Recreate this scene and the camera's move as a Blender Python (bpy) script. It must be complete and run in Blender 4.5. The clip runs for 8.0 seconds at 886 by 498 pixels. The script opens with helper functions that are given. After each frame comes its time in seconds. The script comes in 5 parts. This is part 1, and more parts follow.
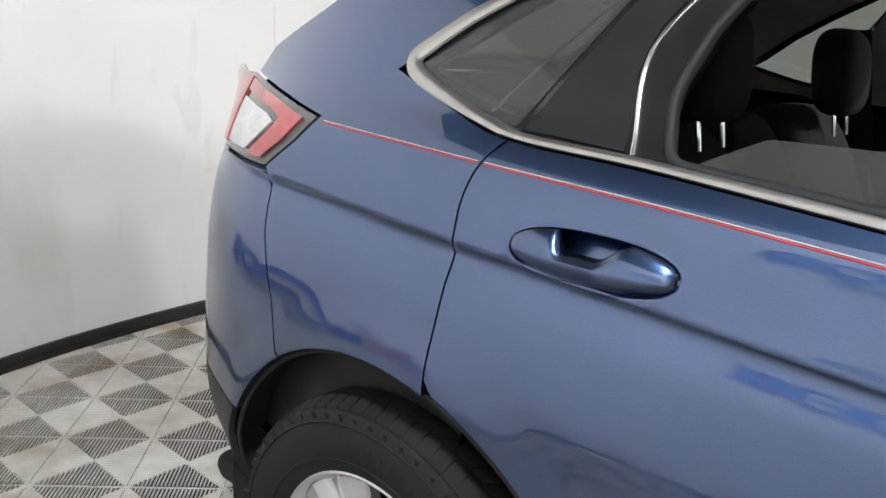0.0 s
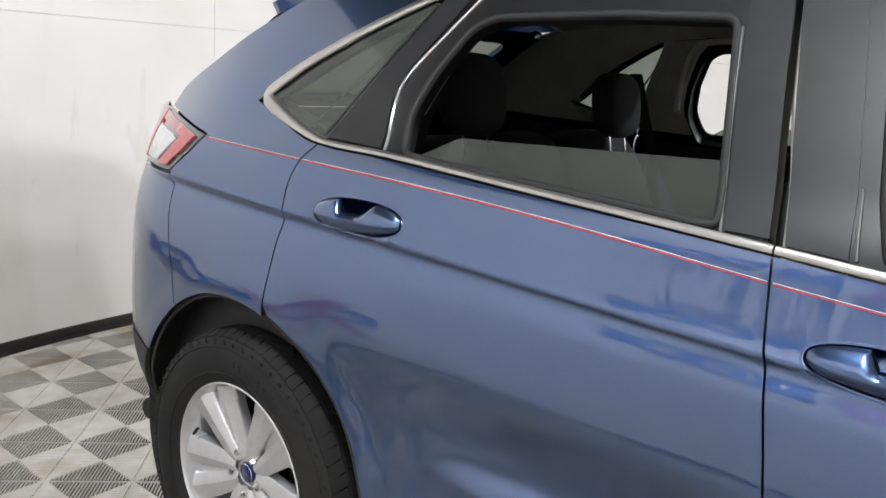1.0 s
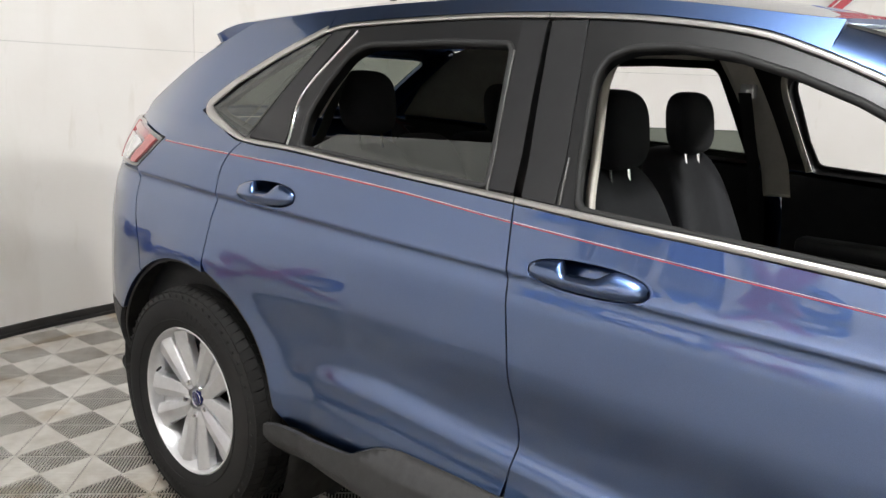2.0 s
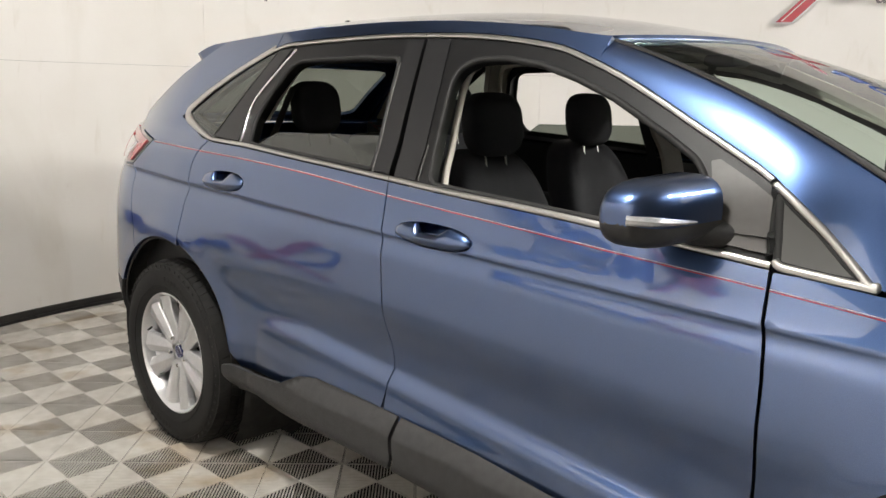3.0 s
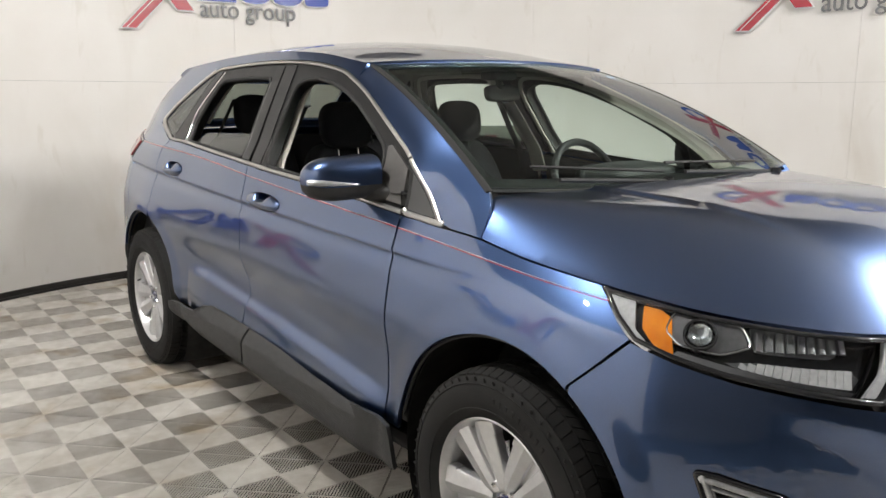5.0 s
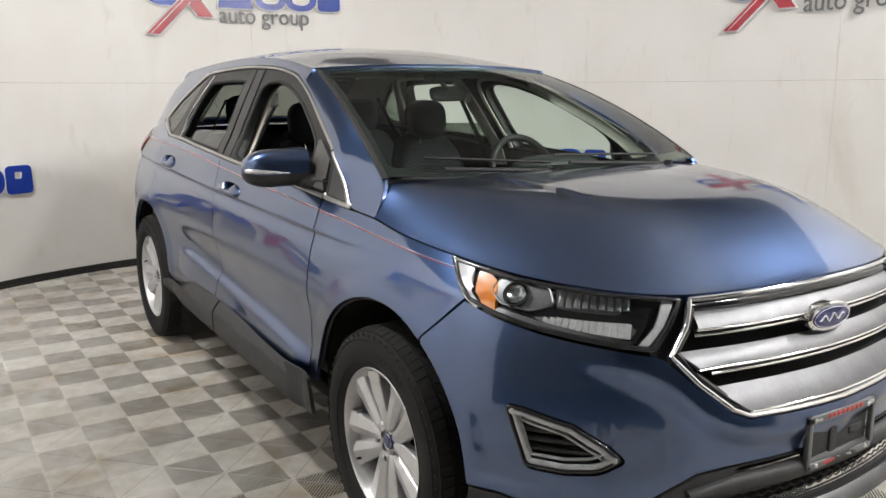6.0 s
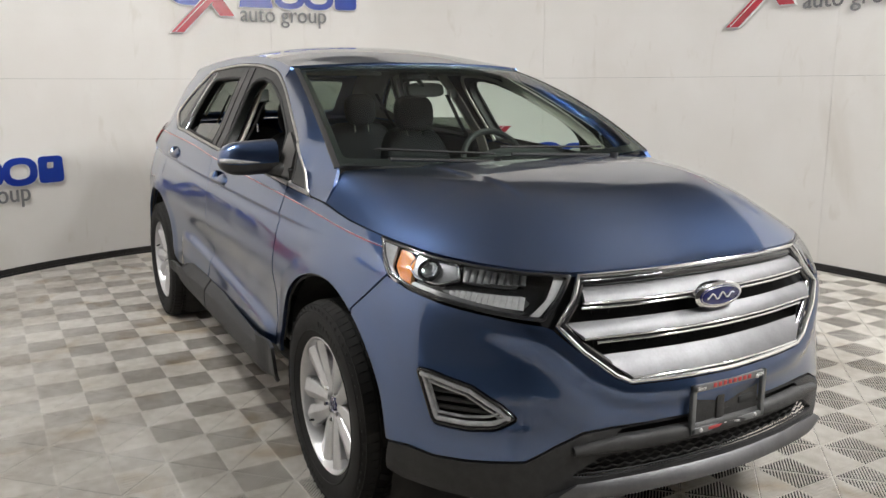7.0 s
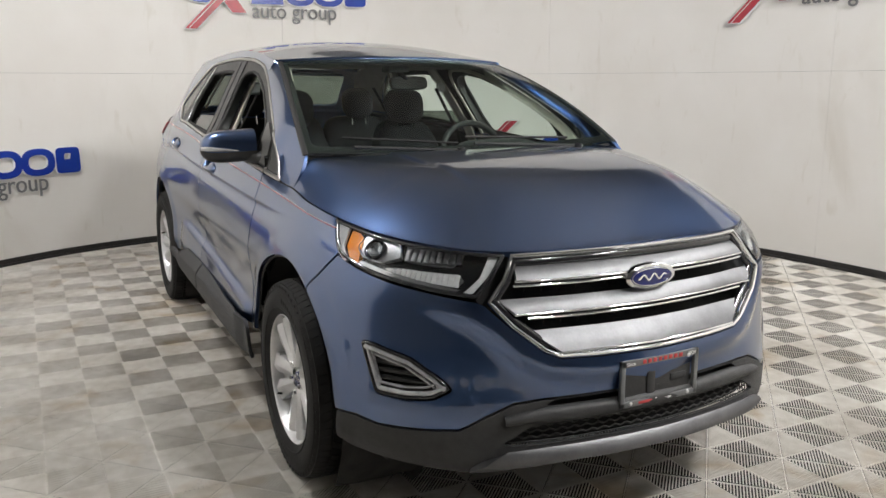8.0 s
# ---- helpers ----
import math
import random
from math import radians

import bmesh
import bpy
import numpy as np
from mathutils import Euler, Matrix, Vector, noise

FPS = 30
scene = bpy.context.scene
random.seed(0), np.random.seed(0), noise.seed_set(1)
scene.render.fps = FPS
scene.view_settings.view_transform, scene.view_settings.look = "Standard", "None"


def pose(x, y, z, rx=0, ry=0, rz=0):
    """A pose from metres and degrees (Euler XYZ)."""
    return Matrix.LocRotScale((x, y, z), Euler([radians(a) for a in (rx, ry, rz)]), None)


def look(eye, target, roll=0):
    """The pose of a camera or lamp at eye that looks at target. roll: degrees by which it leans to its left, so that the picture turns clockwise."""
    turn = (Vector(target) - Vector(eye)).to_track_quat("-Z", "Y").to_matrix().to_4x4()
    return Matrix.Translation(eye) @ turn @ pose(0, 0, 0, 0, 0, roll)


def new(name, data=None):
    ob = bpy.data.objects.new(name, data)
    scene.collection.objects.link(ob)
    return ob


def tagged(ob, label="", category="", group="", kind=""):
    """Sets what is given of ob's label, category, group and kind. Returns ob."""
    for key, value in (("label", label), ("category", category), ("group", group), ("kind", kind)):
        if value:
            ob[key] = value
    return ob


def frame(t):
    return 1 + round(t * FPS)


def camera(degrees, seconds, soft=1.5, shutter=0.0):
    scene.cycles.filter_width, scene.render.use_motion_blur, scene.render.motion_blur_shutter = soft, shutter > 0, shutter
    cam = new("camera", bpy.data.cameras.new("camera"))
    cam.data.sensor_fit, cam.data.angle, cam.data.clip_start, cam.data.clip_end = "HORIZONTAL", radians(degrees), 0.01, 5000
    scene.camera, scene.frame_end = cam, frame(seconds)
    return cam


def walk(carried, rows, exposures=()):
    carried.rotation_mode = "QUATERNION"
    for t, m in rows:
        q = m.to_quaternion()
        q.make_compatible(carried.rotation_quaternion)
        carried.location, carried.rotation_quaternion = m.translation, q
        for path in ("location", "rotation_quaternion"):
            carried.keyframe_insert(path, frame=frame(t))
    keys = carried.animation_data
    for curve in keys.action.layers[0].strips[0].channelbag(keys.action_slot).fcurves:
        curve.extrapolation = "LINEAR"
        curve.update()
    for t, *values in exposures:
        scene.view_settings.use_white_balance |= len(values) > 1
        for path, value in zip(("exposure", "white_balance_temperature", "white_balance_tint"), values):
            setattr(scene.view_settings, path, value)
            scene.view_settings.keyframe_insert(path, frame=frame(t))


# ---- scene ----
cam = camera(57.0, 8.0)
PATH = [
    (0, (-0.553, -1.8, 1.387), (-1.8, -0.336, 0.841), 3.6),
    (0.5, (-0.212, -1.958, 1.396), (-1.448, -0.461, 0.917), 3.7),
    (1, (0.127, -2.069, 1.402), (-1.104, -0.553, 0.969), 3.4),
    (1.5, (0.459, -2.185, 1.414), (-0.779, -0.666, 1.011), 3.0),
    (1.7, (0.589, -2.242, 1.415), (-0.653, -0.727, 1.012), 2.6),
    (2.8, (1.343, -2.415, 1.431), (0.013, -0.974, 1.04), 1.5),
    (3, (1.486, -2.431, 1.427), (0.134, -1.009, 1.039), 1.1),
    (3.5, (1.865, -2.459, 1.435), (0.466, -1.081, 1.052), 0.4),
    (4, (2.243, -2.409, 1.431), (0.783, -1.095, 1.052), 0.4),
    (4.5, (2.59, -2.337, 1.45), (1.072, -1.091, 1.074), 0.2),
    (5.8, (3.451, -2.095, 1.462), (1.82, -1.002, 1.08), -0.1),
    (6, (3.565, -2.07, 1.471), (1.918, -1.002, 1.088), -0.2),
    (6.5, (3.804, -1.993, 1.478), (2.124, -0.98, 1.089), -0.2),
    (7, (3.991, -1.894, 1.481), (2.284, -0.93, 1.085), -0.2),
    (7.5, (4.145, -1.775, 1.467), (2.415, -0.854, 1.068), -0.2),
    (8, (4.262, -1.726, 1.46), (2.517, -0.835, 1.058), -0.1),
]
walk(cam, [(t, look(eye, target, roll)) for t, eye, target, roll in PATH], [(0, .38, 6080, 10), (1, .37, 6140, 10), (1.7, .32, 6280, 10), (2.8, .22, 6700, 10), (3.5, .21, 6780, 10), (4.5, .20, 6650, 10), (6, .08, 6500, 10), (7.3, -.04, 6480, 10), (8, -.05, 6480, 10)])

# ---- light: a dim hall; unseen lamps added over the booth are built with the ceiling ----
world = bpy.data.worlds.new("hall_air")
world.use_nodes = True
world.node_tree.nodes["Background"].inputs["Color"].default_value = (.9, .95, 1, 1)
world.node_tree.nodes["Background"].inputs["Strength"].default_value = 0.02
scene.world = world
LAMP = 315.0       # glow of the unseen flood lamps added over the booth

# ---- materials ----
def material(name, color, rough=.5, metal=0., coat=0., coat_rough=.03, spec=.5):
    m = bpy.data.materials.new(name)
    m.use_nodes = True
    b = m.node_tree.nodes["Principled BSDF"]
    b.inputs["Base Color"].default_value = (*color, 1)
    b.inputs["Roughness"].default_value = rough
    b.inputs["Metallic"].default_value = metal
    b.inputs["Coat Weight"].default_value = coat
    b.inputs["Coat Roughness"].default_value = coat_rough
    b.inputs["Specular IOR Level"].default_value = spec
    return m


def nodes_of(m):
    t = m.node_tree
    return t.nodes, t.links, t.nodes["Principled BSDF"]


def vary(m, scale, low, high, detail=4., rough=None, bump=0., bump_scale=None, stretch=(1, 1, 1), placed=False):
    """Two tones by noise, with optional roughness spread and fine relief."""
    n, l, b = nodes_of(m)
    co = n.new("ShaderNodeTexCoord")
    mp = n.new("ShaderNodeMapping")
    mp.inputs["Scale"].default_value = stretch
    if placed:
        l.new(n.new("ShaderNodeNewGeometry").outputs["Position"], mp.inputs["Vector"])
    else:
        l.new(co.outputs["Object"], mp.inputs["Vector"])
    nz = n.new("ShaderNodeTexNoise")
    nz.inputs["Scale"].default_value, nz.inputs["Detail"].default_value = scale, detail
    l.new(mp.outputs["Vector"], nz.inputs["Vector"])
    big = n.new("ShaderNodeTexNoise")
    big.inputs["Scale"].default_value, big.inputs["Detail"].default_value = scale * .13, 3.
    l.new(mp.outputs["Vector"], big.inputs["Vector"])
    mid = n.new("ShaderNodeMath")
    mid.operation = "MULTIPLY_ADD"
    mid.inputs[1].default_value, mid.inputs[2].default_value = .6, 0
    l.new(big.outputs["Fac"], mid.inputs[0])
    add = n.new("ShaderNodeMath")
    add.operation = "MULTIPLY_ADD"
    add.inputs[1].default_value = .4
    l.new(nz.outputs["Fac"], add.inputs[0])
    l.new(mid.outputs[0], add.inputs[2])
    rp = n.new("ShaderNodeValToRGB")
    rp.color_ramp.elements[0].position, rp.color_ramp.elements[1].position = .36, .64
    rp.color_ramp.elements[0].color, rp.color_ramp.elements[1].color = (*low, 1), (*high, 1)
    l.new(add.outputs[0], rp.inputs["Fac"])
    l.new(rp.outputs["Color"], b.inputs["Base Color"])
    if rough:
        mr = n.new("ShaderNodeMapRange")
        mr.inputs["To Min"].default_value, mr.inputs["To Max"].default_value = rough
        l.new(nz.outputs["Fac"], mr.inputs["Value"])
        l.new(mr.outputs["Result"], b.inputs["Roughness"])
    if bump:
        bz = n.new("ShaderNodeTexNoise")
        bz.inputs["Scale"].default_value, bz.inputs["Detail"].default_value = bump_scale or scale, 5.
        l.new(mp.outputs["Vector"], bz.inputs["Vector"])
        bp = n.new("ShaderNodeBump")
        bp.inputs["Strength"].default_value, bp.inputs["Distance"].default_value = bump, .002
        l.new(bz.outputs["Fac"], bp.inputs["Height"])
        l.new(bp.outputs["Normal"], b.inputs["Normal"])
    return m


def glass(name, tint, dust_veil=.0):
    """A thin pane: tinted, clear, with a mirror sheen by Fresnel and a dusty grey film that also stands in for mirrored
    wall.
    """
    m = bpy.data.materials.new(name)
    m.use_nodes = True
    n, l = m.node_tree.nodes, m.node_tree.links
    n.remove(n["Principled BSDF"])
    tr, gl, mx, lw, pw, fr = (n.new("ShaderNode" + k) for k in ("BsdfTransparent", "BsdfGlossy", "MixShader", "LayerWeight", "Math", "Math"))
    tr.inputs["Color"].default_value = (*tint, 1)
    gl.inputs["Roughness"].default_value = .01
    lw.inputs["Blend"].default_value = .5
    pw.operation, fr.operation = "POWER", "MULTIPLY_ADD"
    pw.inputs[1].default_value, fr.inputs[1].default_value, fr.inputs[2].default_value = 5., .96, .04
    l.new(lw.outputs["Facing"], pw.inputs[0])
    l.new(pw.outputs["Value"], fr.inputs[0])
    l.new(fr.outputs["Value"], mx.inputs["Fac"])
    df, dm = n.new("ShaderNodeBsdfDiffuse"), n.new("ShaderNodeMixShader")
    df.inputs["Color"].default_value = (.30, .31, .29, 1)
    dm.inputs["Fac"].default_value = dust_veil
    l.new(tr.outputs["BSDF"], dm.inputs[1])
    l.new(df.outputs["BSDF"], dm.inputs[2])
    l.new(dm.outputs["Shader"], mx.inputs[1])
    l.new(gl.outputs["BSDF"], mx.inputs[2])
    l.new(mx.outputs["Shader"], n["Material Output"].inputs["Surface"])
    return m


def glow(name, color, strength):
    m = material(name, color)
    b = m.node_tree.nodes["Principled BSDF"]
    b.inputs["Emission Color"].default_value = (*color, 1)
    b.inputs["Emission Strength"].default_value = strength
    return m


PAINT = material("blue_metallic_paint", (.058, .10, .225), .285, 1., 1., .003)
PAINT.node_tree.nodes["Principled BSDF"].inputs["Coat IOR"].default_value = 1.74
n_, l_, b_ = nodes_of(PAINT)
co_ = n_.new("ShaderNodeTexCoord")
fl_ = n_.new("ShaderNodeTexNoise")
fl_.inputs["Scale"].default_value, fl_.inputs["Detail"].default_value = 900., 1.
l_.new(co_.outputs["Object"], fl_.inputs["Vector"])
fr_ = n_.new("ShaderNodeValToRGB")
fr_.color_ramp.elements[0].color, fr_.color_ramp.elements[1].color = (.050, .089, .200, 1), (.078, .134, .292, 1)
l_.new(fl_.outputs["Fac"], fr_.inputs["Fac"])
l_.new(fr_.outputs["Color"], b_.inputs["Base Color"])

CHROME = material("bright_chrome", (.82, .83, .84), .09, 1.)
MOULD = vary(material("satin_metal_moulding", (.52, .51, .49), .3, 1.), 6, (.49, .48, .46), (.55, .54, .52))
SATIN = vary(material("satin_silver_plastic", (.15, .15, .155), .46, .85), 120, (.135, .135, .14), (.17, .17, .175), rough=(.44, .54))
ALLOY = vary(material("silver_painted_alloy", (.70, .70, .71), .3, .7, .6), 60, (.66, .66, .67), (.76, .76, .77), rough=(.26, .36))
CLAD = vary(material("grained_black_plastic", (.034, .034, .0345), .5, spec=.45), 300, (.028, .028, .0285), (.042, .042, .0425), rough=(.48, .62), bump=.35, bump_scale=900)
GLOSSBLACK = vary(material("gloss_black_trim", (.012, .012, .014), .12, 0, .6), 40, (.010, .010, .012), (.018, .018, .020), rough=(.10, .2))
FRAMEBLACK = vary(material("satin_black_window_frame", (.008, .008, .0085), .38, spec=.35), 30, (.006, .006, .0065), (.011, .011, .0115), rough=(.3, .45))
PILLAR = vary(material("charcoal_pillar_film", (.018, .018, .019), .36, spec=.32), 25, (.015, .015, .016), (.021, .021, .022), rough=(.32, .42))
SAIL = vary(material("grey_sail_plastic", (.095, .091, .087), .42), 60, (.085, .081, .077), (.105, .101, .097))
APPLIQUE = vary(material("dark_grey_glazing_panel", (.075, .075, .072), .3), 8, (.070, .070, .067), (.082, .082, .079))
SEAL = material("black_rubber_seal", (.012, .012, .012), .7)
TYRE = vary(material("tyre_rubber", (.014, .014, .014), .72, spec=.3), 35, (.010, .010, .010), (.022, .021, .020), rough=(.62, .85), bump=.25, bump_scale=260)
LINER = vary(material("dusty_wheel_liner", (.02, .02, .02), .9), 18, (.010, .010, .010), (.045, .043, .040), bump=.3, bump_scale=150)
DARK = material("dark_underbody", (.008, .008, .009), .8)
CLOTH = vary(material("black_seat_cloth", (.009, .010, .013), .85), 160, (.007, .008, .010), (.013, .014, .018), bump=.4, bump_scale=700)
DASH = vary(material("black_dashboard_grain", (.018, .019, .02), .55), 200, (.015, .016, .017), (.024, .025, .026), rough=(.48, .62), bump=.3, bump_scale=600)
TRIMBEIGE = vary(material("pale_grey_pillar_trim", (.60, .565, .50), .7), 80, (.56, .53, .465), (.64, .60, .54), bump=.2, bump_scale=500)
HEADLINER = vary(material("grey_headliner_felt", (.34, .325, .29), .95), 90, (.31, .295, .26), (.37, .355, .32), bump=.3, bump_scale=500)
GLASS = glass("clear_car_glass", (.72, .85, .77))
# the grey film paints in the pale wall's reflection as well as dusty glass
PRIVACY = glass("dark_privacy_glass", (.26, .29, .255), .15)
LENS = glass("clear_lamp_lens", (.94, .96, .97))
REDLENS = vary(material("red_lamp_lens", (.40, .06, .065), .22, 0, 1.), 70, (.34, .045, .05), (.46, .075, .08))
TAILCASE = vary(material("smoked_lamp_case", (.07, .07, .072), .18, 0, .8), 40, (.06, .06, .062), (.08, .08, .082))
GUIDE = vary(material("clear_light_guide", (.60, .61, .63), .2, .55, .5), 220, (.45, .46, .48), (.72, .73, .75))
BEZEL = vary(material("satin_lamp_bezel", (.24, .24, .25), .3, .8), 90, (.20, .20, .21), (.29, .29, .30))
CLEARLENS = vary(material("clear_ribbed_lamp_lens", (.62, .62, .62), .15, .2, 1.), 90, (.52, .52, .52), (.72, .72, .72))
AMBER = vary(material("amber_reflector", (.80, .22, .01), .2, 0, 1.), 180, (.70, .17, .008), (.90, .30, .02))
LAMPCHROME = material("lamp_reflector", (.72, .73, .75), .16, 1.)
BADGEBLUE = material("dark_blue_enamel", (.015, .020, .11), .2, 0, 1.)
PIN_RED = material("red_pinstripe", (.50, .035, .04), .4)
PIN_WHITE = material("white_pinstripe", (.70, .66, .66), .4)
WHITEPRINT = material("white_print", (.75, .75, .75), .5)
REDPRINT = material("red_print", (.45, .05, .05), .5)
PLATEGREY = vary(material("pewter_frame", (.16, .165, .17), .4, .4), 60, (.14, .145, .15), (.20, .205, .21))
MIRRORGLASS = material("mirror_glass", (.85, .86, .87), .02, 1.)

WALLWHITE = vary(material("white_wall_panel", (.80, .775, .74), .42), 2.2, (.765, .735, .695), (.825, .805, .775), rough=(.36, .5), bump=.12, bump_scale=3.0)
BASEBLACK = vary(material("black_base_trim", (.015, .014, .014), .5), 20, (.012, .011, .011), (.03, .028, .027))
RIB = vary(material("warm_grey_rib_tile", (.56, .535, .49), .6, spec=.2), 14, (.49, .455, .40), (.74, .715, .665), rough=(.42, .62), placed=True)
# near black: the shade deep between the ribs is put into this colour
UNDER = vary(material("gap_shade_under_tiles", (.013, .012, .011), .9), 12, (.008, .007, .007), (.022, .019, .017))
CEILGREY = vary(material("grey_ceiling_paint", (.42, .415, .40), .8), 3, (.39, .385, .37), (.45, .445, .43))
HALL = vary(material("dark_hall_paint", (.22, .215, .21), .8), 3, (.20, .195, .19), (.24, .235, .23))
SIGNBLUE = vary(material("blue_sign_acrylic", (.012, .055, .40), .25, 0, .5), 3, (.008, .030, .30), (.016, .085, .48))
SIGNRED = vary(material("red_sign_acrylic", (.42, .02, .04), .25, 0, .5), 6, (.36, .014, .03), (.48, .028, .05))
SIGNGREY = material("grey_sign_acrylic", (.17, .17, .175), .4)
SIGNEDGE = material("white_sign_edge", (.80, .80, .80), .4)
LAMPGLOW = glow("lamp_diffuser_small", (1, .99, .97), LAMP)
LAMPCASE = vary(material("white_lamp_case", (.6, .6, .6), .4), 30, (.55, .55, .55), (.65, .65, .65))


def stained(m, tint, scale, stretch, low, high):
    """Scattered stains of a shape of their own, laid over the base colour."""
    n, l, b = nodes_of(m)
    old = b.inputs["Base Color"].links[0].from_socket
    mp, nz, rp, mx = (n.new("ShaderNode" + k) for k in ("Mapping", "TexNoise", "ValToRGB", "Mix"))
    mp.inputs["Scale"].default_value = stretch
    l.new(n.new("ShaderNodeNewGeometry").outputs["Position"], mp.inputs["Vector"])
    nz.inputs["Scale"].default_value, nz.inputs["Detail"].default_value, nz.inputs["Distortion"].default_value = scale, 6., .6
    l.new(mp.outputs["Vector"], nz.inputs["Vector"])
    rp.color_ramp.elements[0].position, rp.color_ramp.elements[1].position = low, high
    l.new(nz.outputs["Fac"], rp.inputs["Fac"])
    mx.data_type, mx.blend_type = "RGBA", "MULTIPLY"
    l.new(rp.outputs["Color"], mx.inputs["Factor"])
    l.new(old, mx.inputs["A"])
    mx.inputs["B"].default_value = (*tint, 1)
    l.new(mx.outputs["Result"], b.inputs["Base Color"])


stained(WALLWHITE, (.90, .885, .86), 1.3, (1, 1, .45), .58, .74)
stained(WALLWHITE, (.93, .92, .90), 9, (1, 1, .3), .62, .72)
stained(RIB, (.78, .68, .55), 2.6, (1, 1, 1), .58, .72)

# ---- mesh helpers ----
from mathutils.geometry import delaunay_2d_cdt


def mesh(name, verts, faces, normals=None, angle=35):
    me = bpy.data.meshes.new(name)
    me.from_pydata([tuple(map(float, v)) for v in verts], [], [tuple(map(int, f)) for f in faces])
    me.update()
    me.shade_smooth()
    if normals is not None:
        me.normals_split_custom_set_from_vertices([tuple(map(float, v)) for v in normals])
    elif angle:
        me.set_sharp_from_angle(angle=radians(angle))
    return me


def part(name, data, mat, parent=None, label="", m=None):
    """One mesh object; data: a mesh or (verts, faces)."""
    me = data if isinstance(data, bpy.types.Mesh) else mesh(name, *data)
    if mat is not None and not me.materials:
        me.materials.append(mat)
    ob = new(name, me)
    if parent is not None:
        ob.parent = parent
    if m is not None:
        ob.matrix_local = m
    return tagged(ob, label=label)


def empty(name, label, category, group="", kind="", m=None):
    ob = new(name)
    ob.empty_display_size = .1
    if m is not None:
        ob.matrix_basis = m
    return tagged(ob, label, category, group, kind)


def join(*pieces):
    vs, fs = [], []
    for v, f in pieces:
        o = len(vs)
        vs += [tuple(p) for p in v]
        fs += [tuple(i + o for i in q) for q in f]
    return vs, fs


def moved(piece, m):
    v, f = piece
    return [tuple(m @ Vector(p)) for p in v], f


def block(x0, x1, y0, y1, z0, z1, bevel=.006, seg=2):
    """A box with rounded edges."""
    bm = bmesh.new()
    bmesh.ops.create_cube(bm, size=1)
    for v in bm.verts:
        v.co = ((x0 + x1) / 2 + v.co.x * (x1 - x0), (y0 + y1) / 2 + v.co.y * (y1 - y0), (z0 + z1) / 2 + v.co.z * (z1 - z0))
    b = min(bevel, .45 * min(abs(x1 - x0), abs(y1 - y0), abs(z1 - z0)))
    if b > 0:
        bmesh.ops.bevel(bm, geom=bm.edges[:], offset=b, segments=seg, affect="EDGES", profile=.5)
    bm.verts.index_update()
    out = [tuple(v.co) for v in bm.verts], [tuple(v.index for v in f.verts) for f in bm.faces]
    bm.free()
    return out


def pillow(cx, cy, cz, ax, ay, az, e=.5, n=20, k=12, warp=None):
    """A soft rounded box: superellipsoid of half sizes ax, ay, az; e: 1 is round, small is boxy."""
    def p(c, q):
        return math.copysign(abs(c) ** q, c)
    vs, fs = [], []
    for i in range(k + 1):
        la = -math.pi / 2 + math.pi * i / k
        for j in range(n):
            lo = 2 * math.pi * j / n
            v = Vector((cx + ax * p(math.cos(la), e) * p(math.cos(lo), e), cy + ay * p(math.cos(la), e) * p(math.sin(lo), e), cz + az * p(math.sin(la), e)))
            vs.append(tuple(warp(v) if warp else v))
    for i in range(k):
        for j in range(n):
            fs.append((i * n + j, i * n + (j + 1) % n, (i + 1) * n + (j + 1) % n, (i + 1) * n + j))
    return vs, fs


def lathe(profile, n=64, close=False):
    """Turns (radius, y) round the y axis."""
    vs = [(r * math.cos(a), y, r * math.sin(a)) for a in (2 * math.pi * i / n for i in range(n)) for r, y in profile]
    m = len(profile)
    fs = []
    for i in range(n):
        for j in range(m if close else m - 1):
            a, b = i * m + j, i * m + (j + 1) % m
            c, d = ((i + 1) % n) * m + (j + 1) % m, ((i + 1) % n) * m + j
            fs.append((a, b, c, d))
    return vs, fs


def tube(path, r, n=8, closed=False):
    """A round bar along a path."""
    P = [Vector(p) for p in path]
    vs, fs, m = [], [], len(path)
    up = Vector((0.123, .31, 1)).normalized()
    for i, p in enumerate(P):
        t = (P[(i + 1) % m] - P[i - 1]) if closed else (P[min(i + 1, m - 1)] - P[max(i - 1, 0)])
        t.normalize()
        a = t.cross(up).normalized()
        b = t.cross(a)
        rr = r[i] if isinstance(r, (list, tuple)) else r
        vs += [tuple(p + rr * (math.cos(q) * a + math.sin(q) * b)) for q in (2 * math.pi * j / n for j in range(n))]
    for i in range(m if closed else m - 1):
        for j in range(n):
            k = (i + 1) % m
            fs.append((i * n + j, i * n + (j + 1) % n, k * n + (j + 1) % n, k * n + j))
    if not closed:
        fs += [tuple(reversed(range(n))), tuple(range((m - 1) * n, m * n))]
    return vs, fs


def spline(pts, sub=6, closed=False):
    """Catmull-Rom through the points."""
    P = np.array(pts, float)
    out = []
    n = len(P)
    for i in range(n if closed else n - 1):
        if closed:
            a, b, c, d = P[i - 1], P[i], P[(i + 1) % n], P[(i + 2) % n]
        else:
            b, c = P[i], P[i + 1]
            a = P[i - 1] if i else 2 * b - c
            d = P[i + 2] if i + 2 < n else 2 * c - b
        for k in range(sub):
            t = k / sub
            out.append(.5 * (2 * b + (c - a) * t + (2 * a - 5 * b + 4 * c - d) * t ** 2 + (3 * b - 3 * c + d - a) * t ** 3))
    if not closed:
        out.append(P[-1])
    return [tuple(p) for p in out]


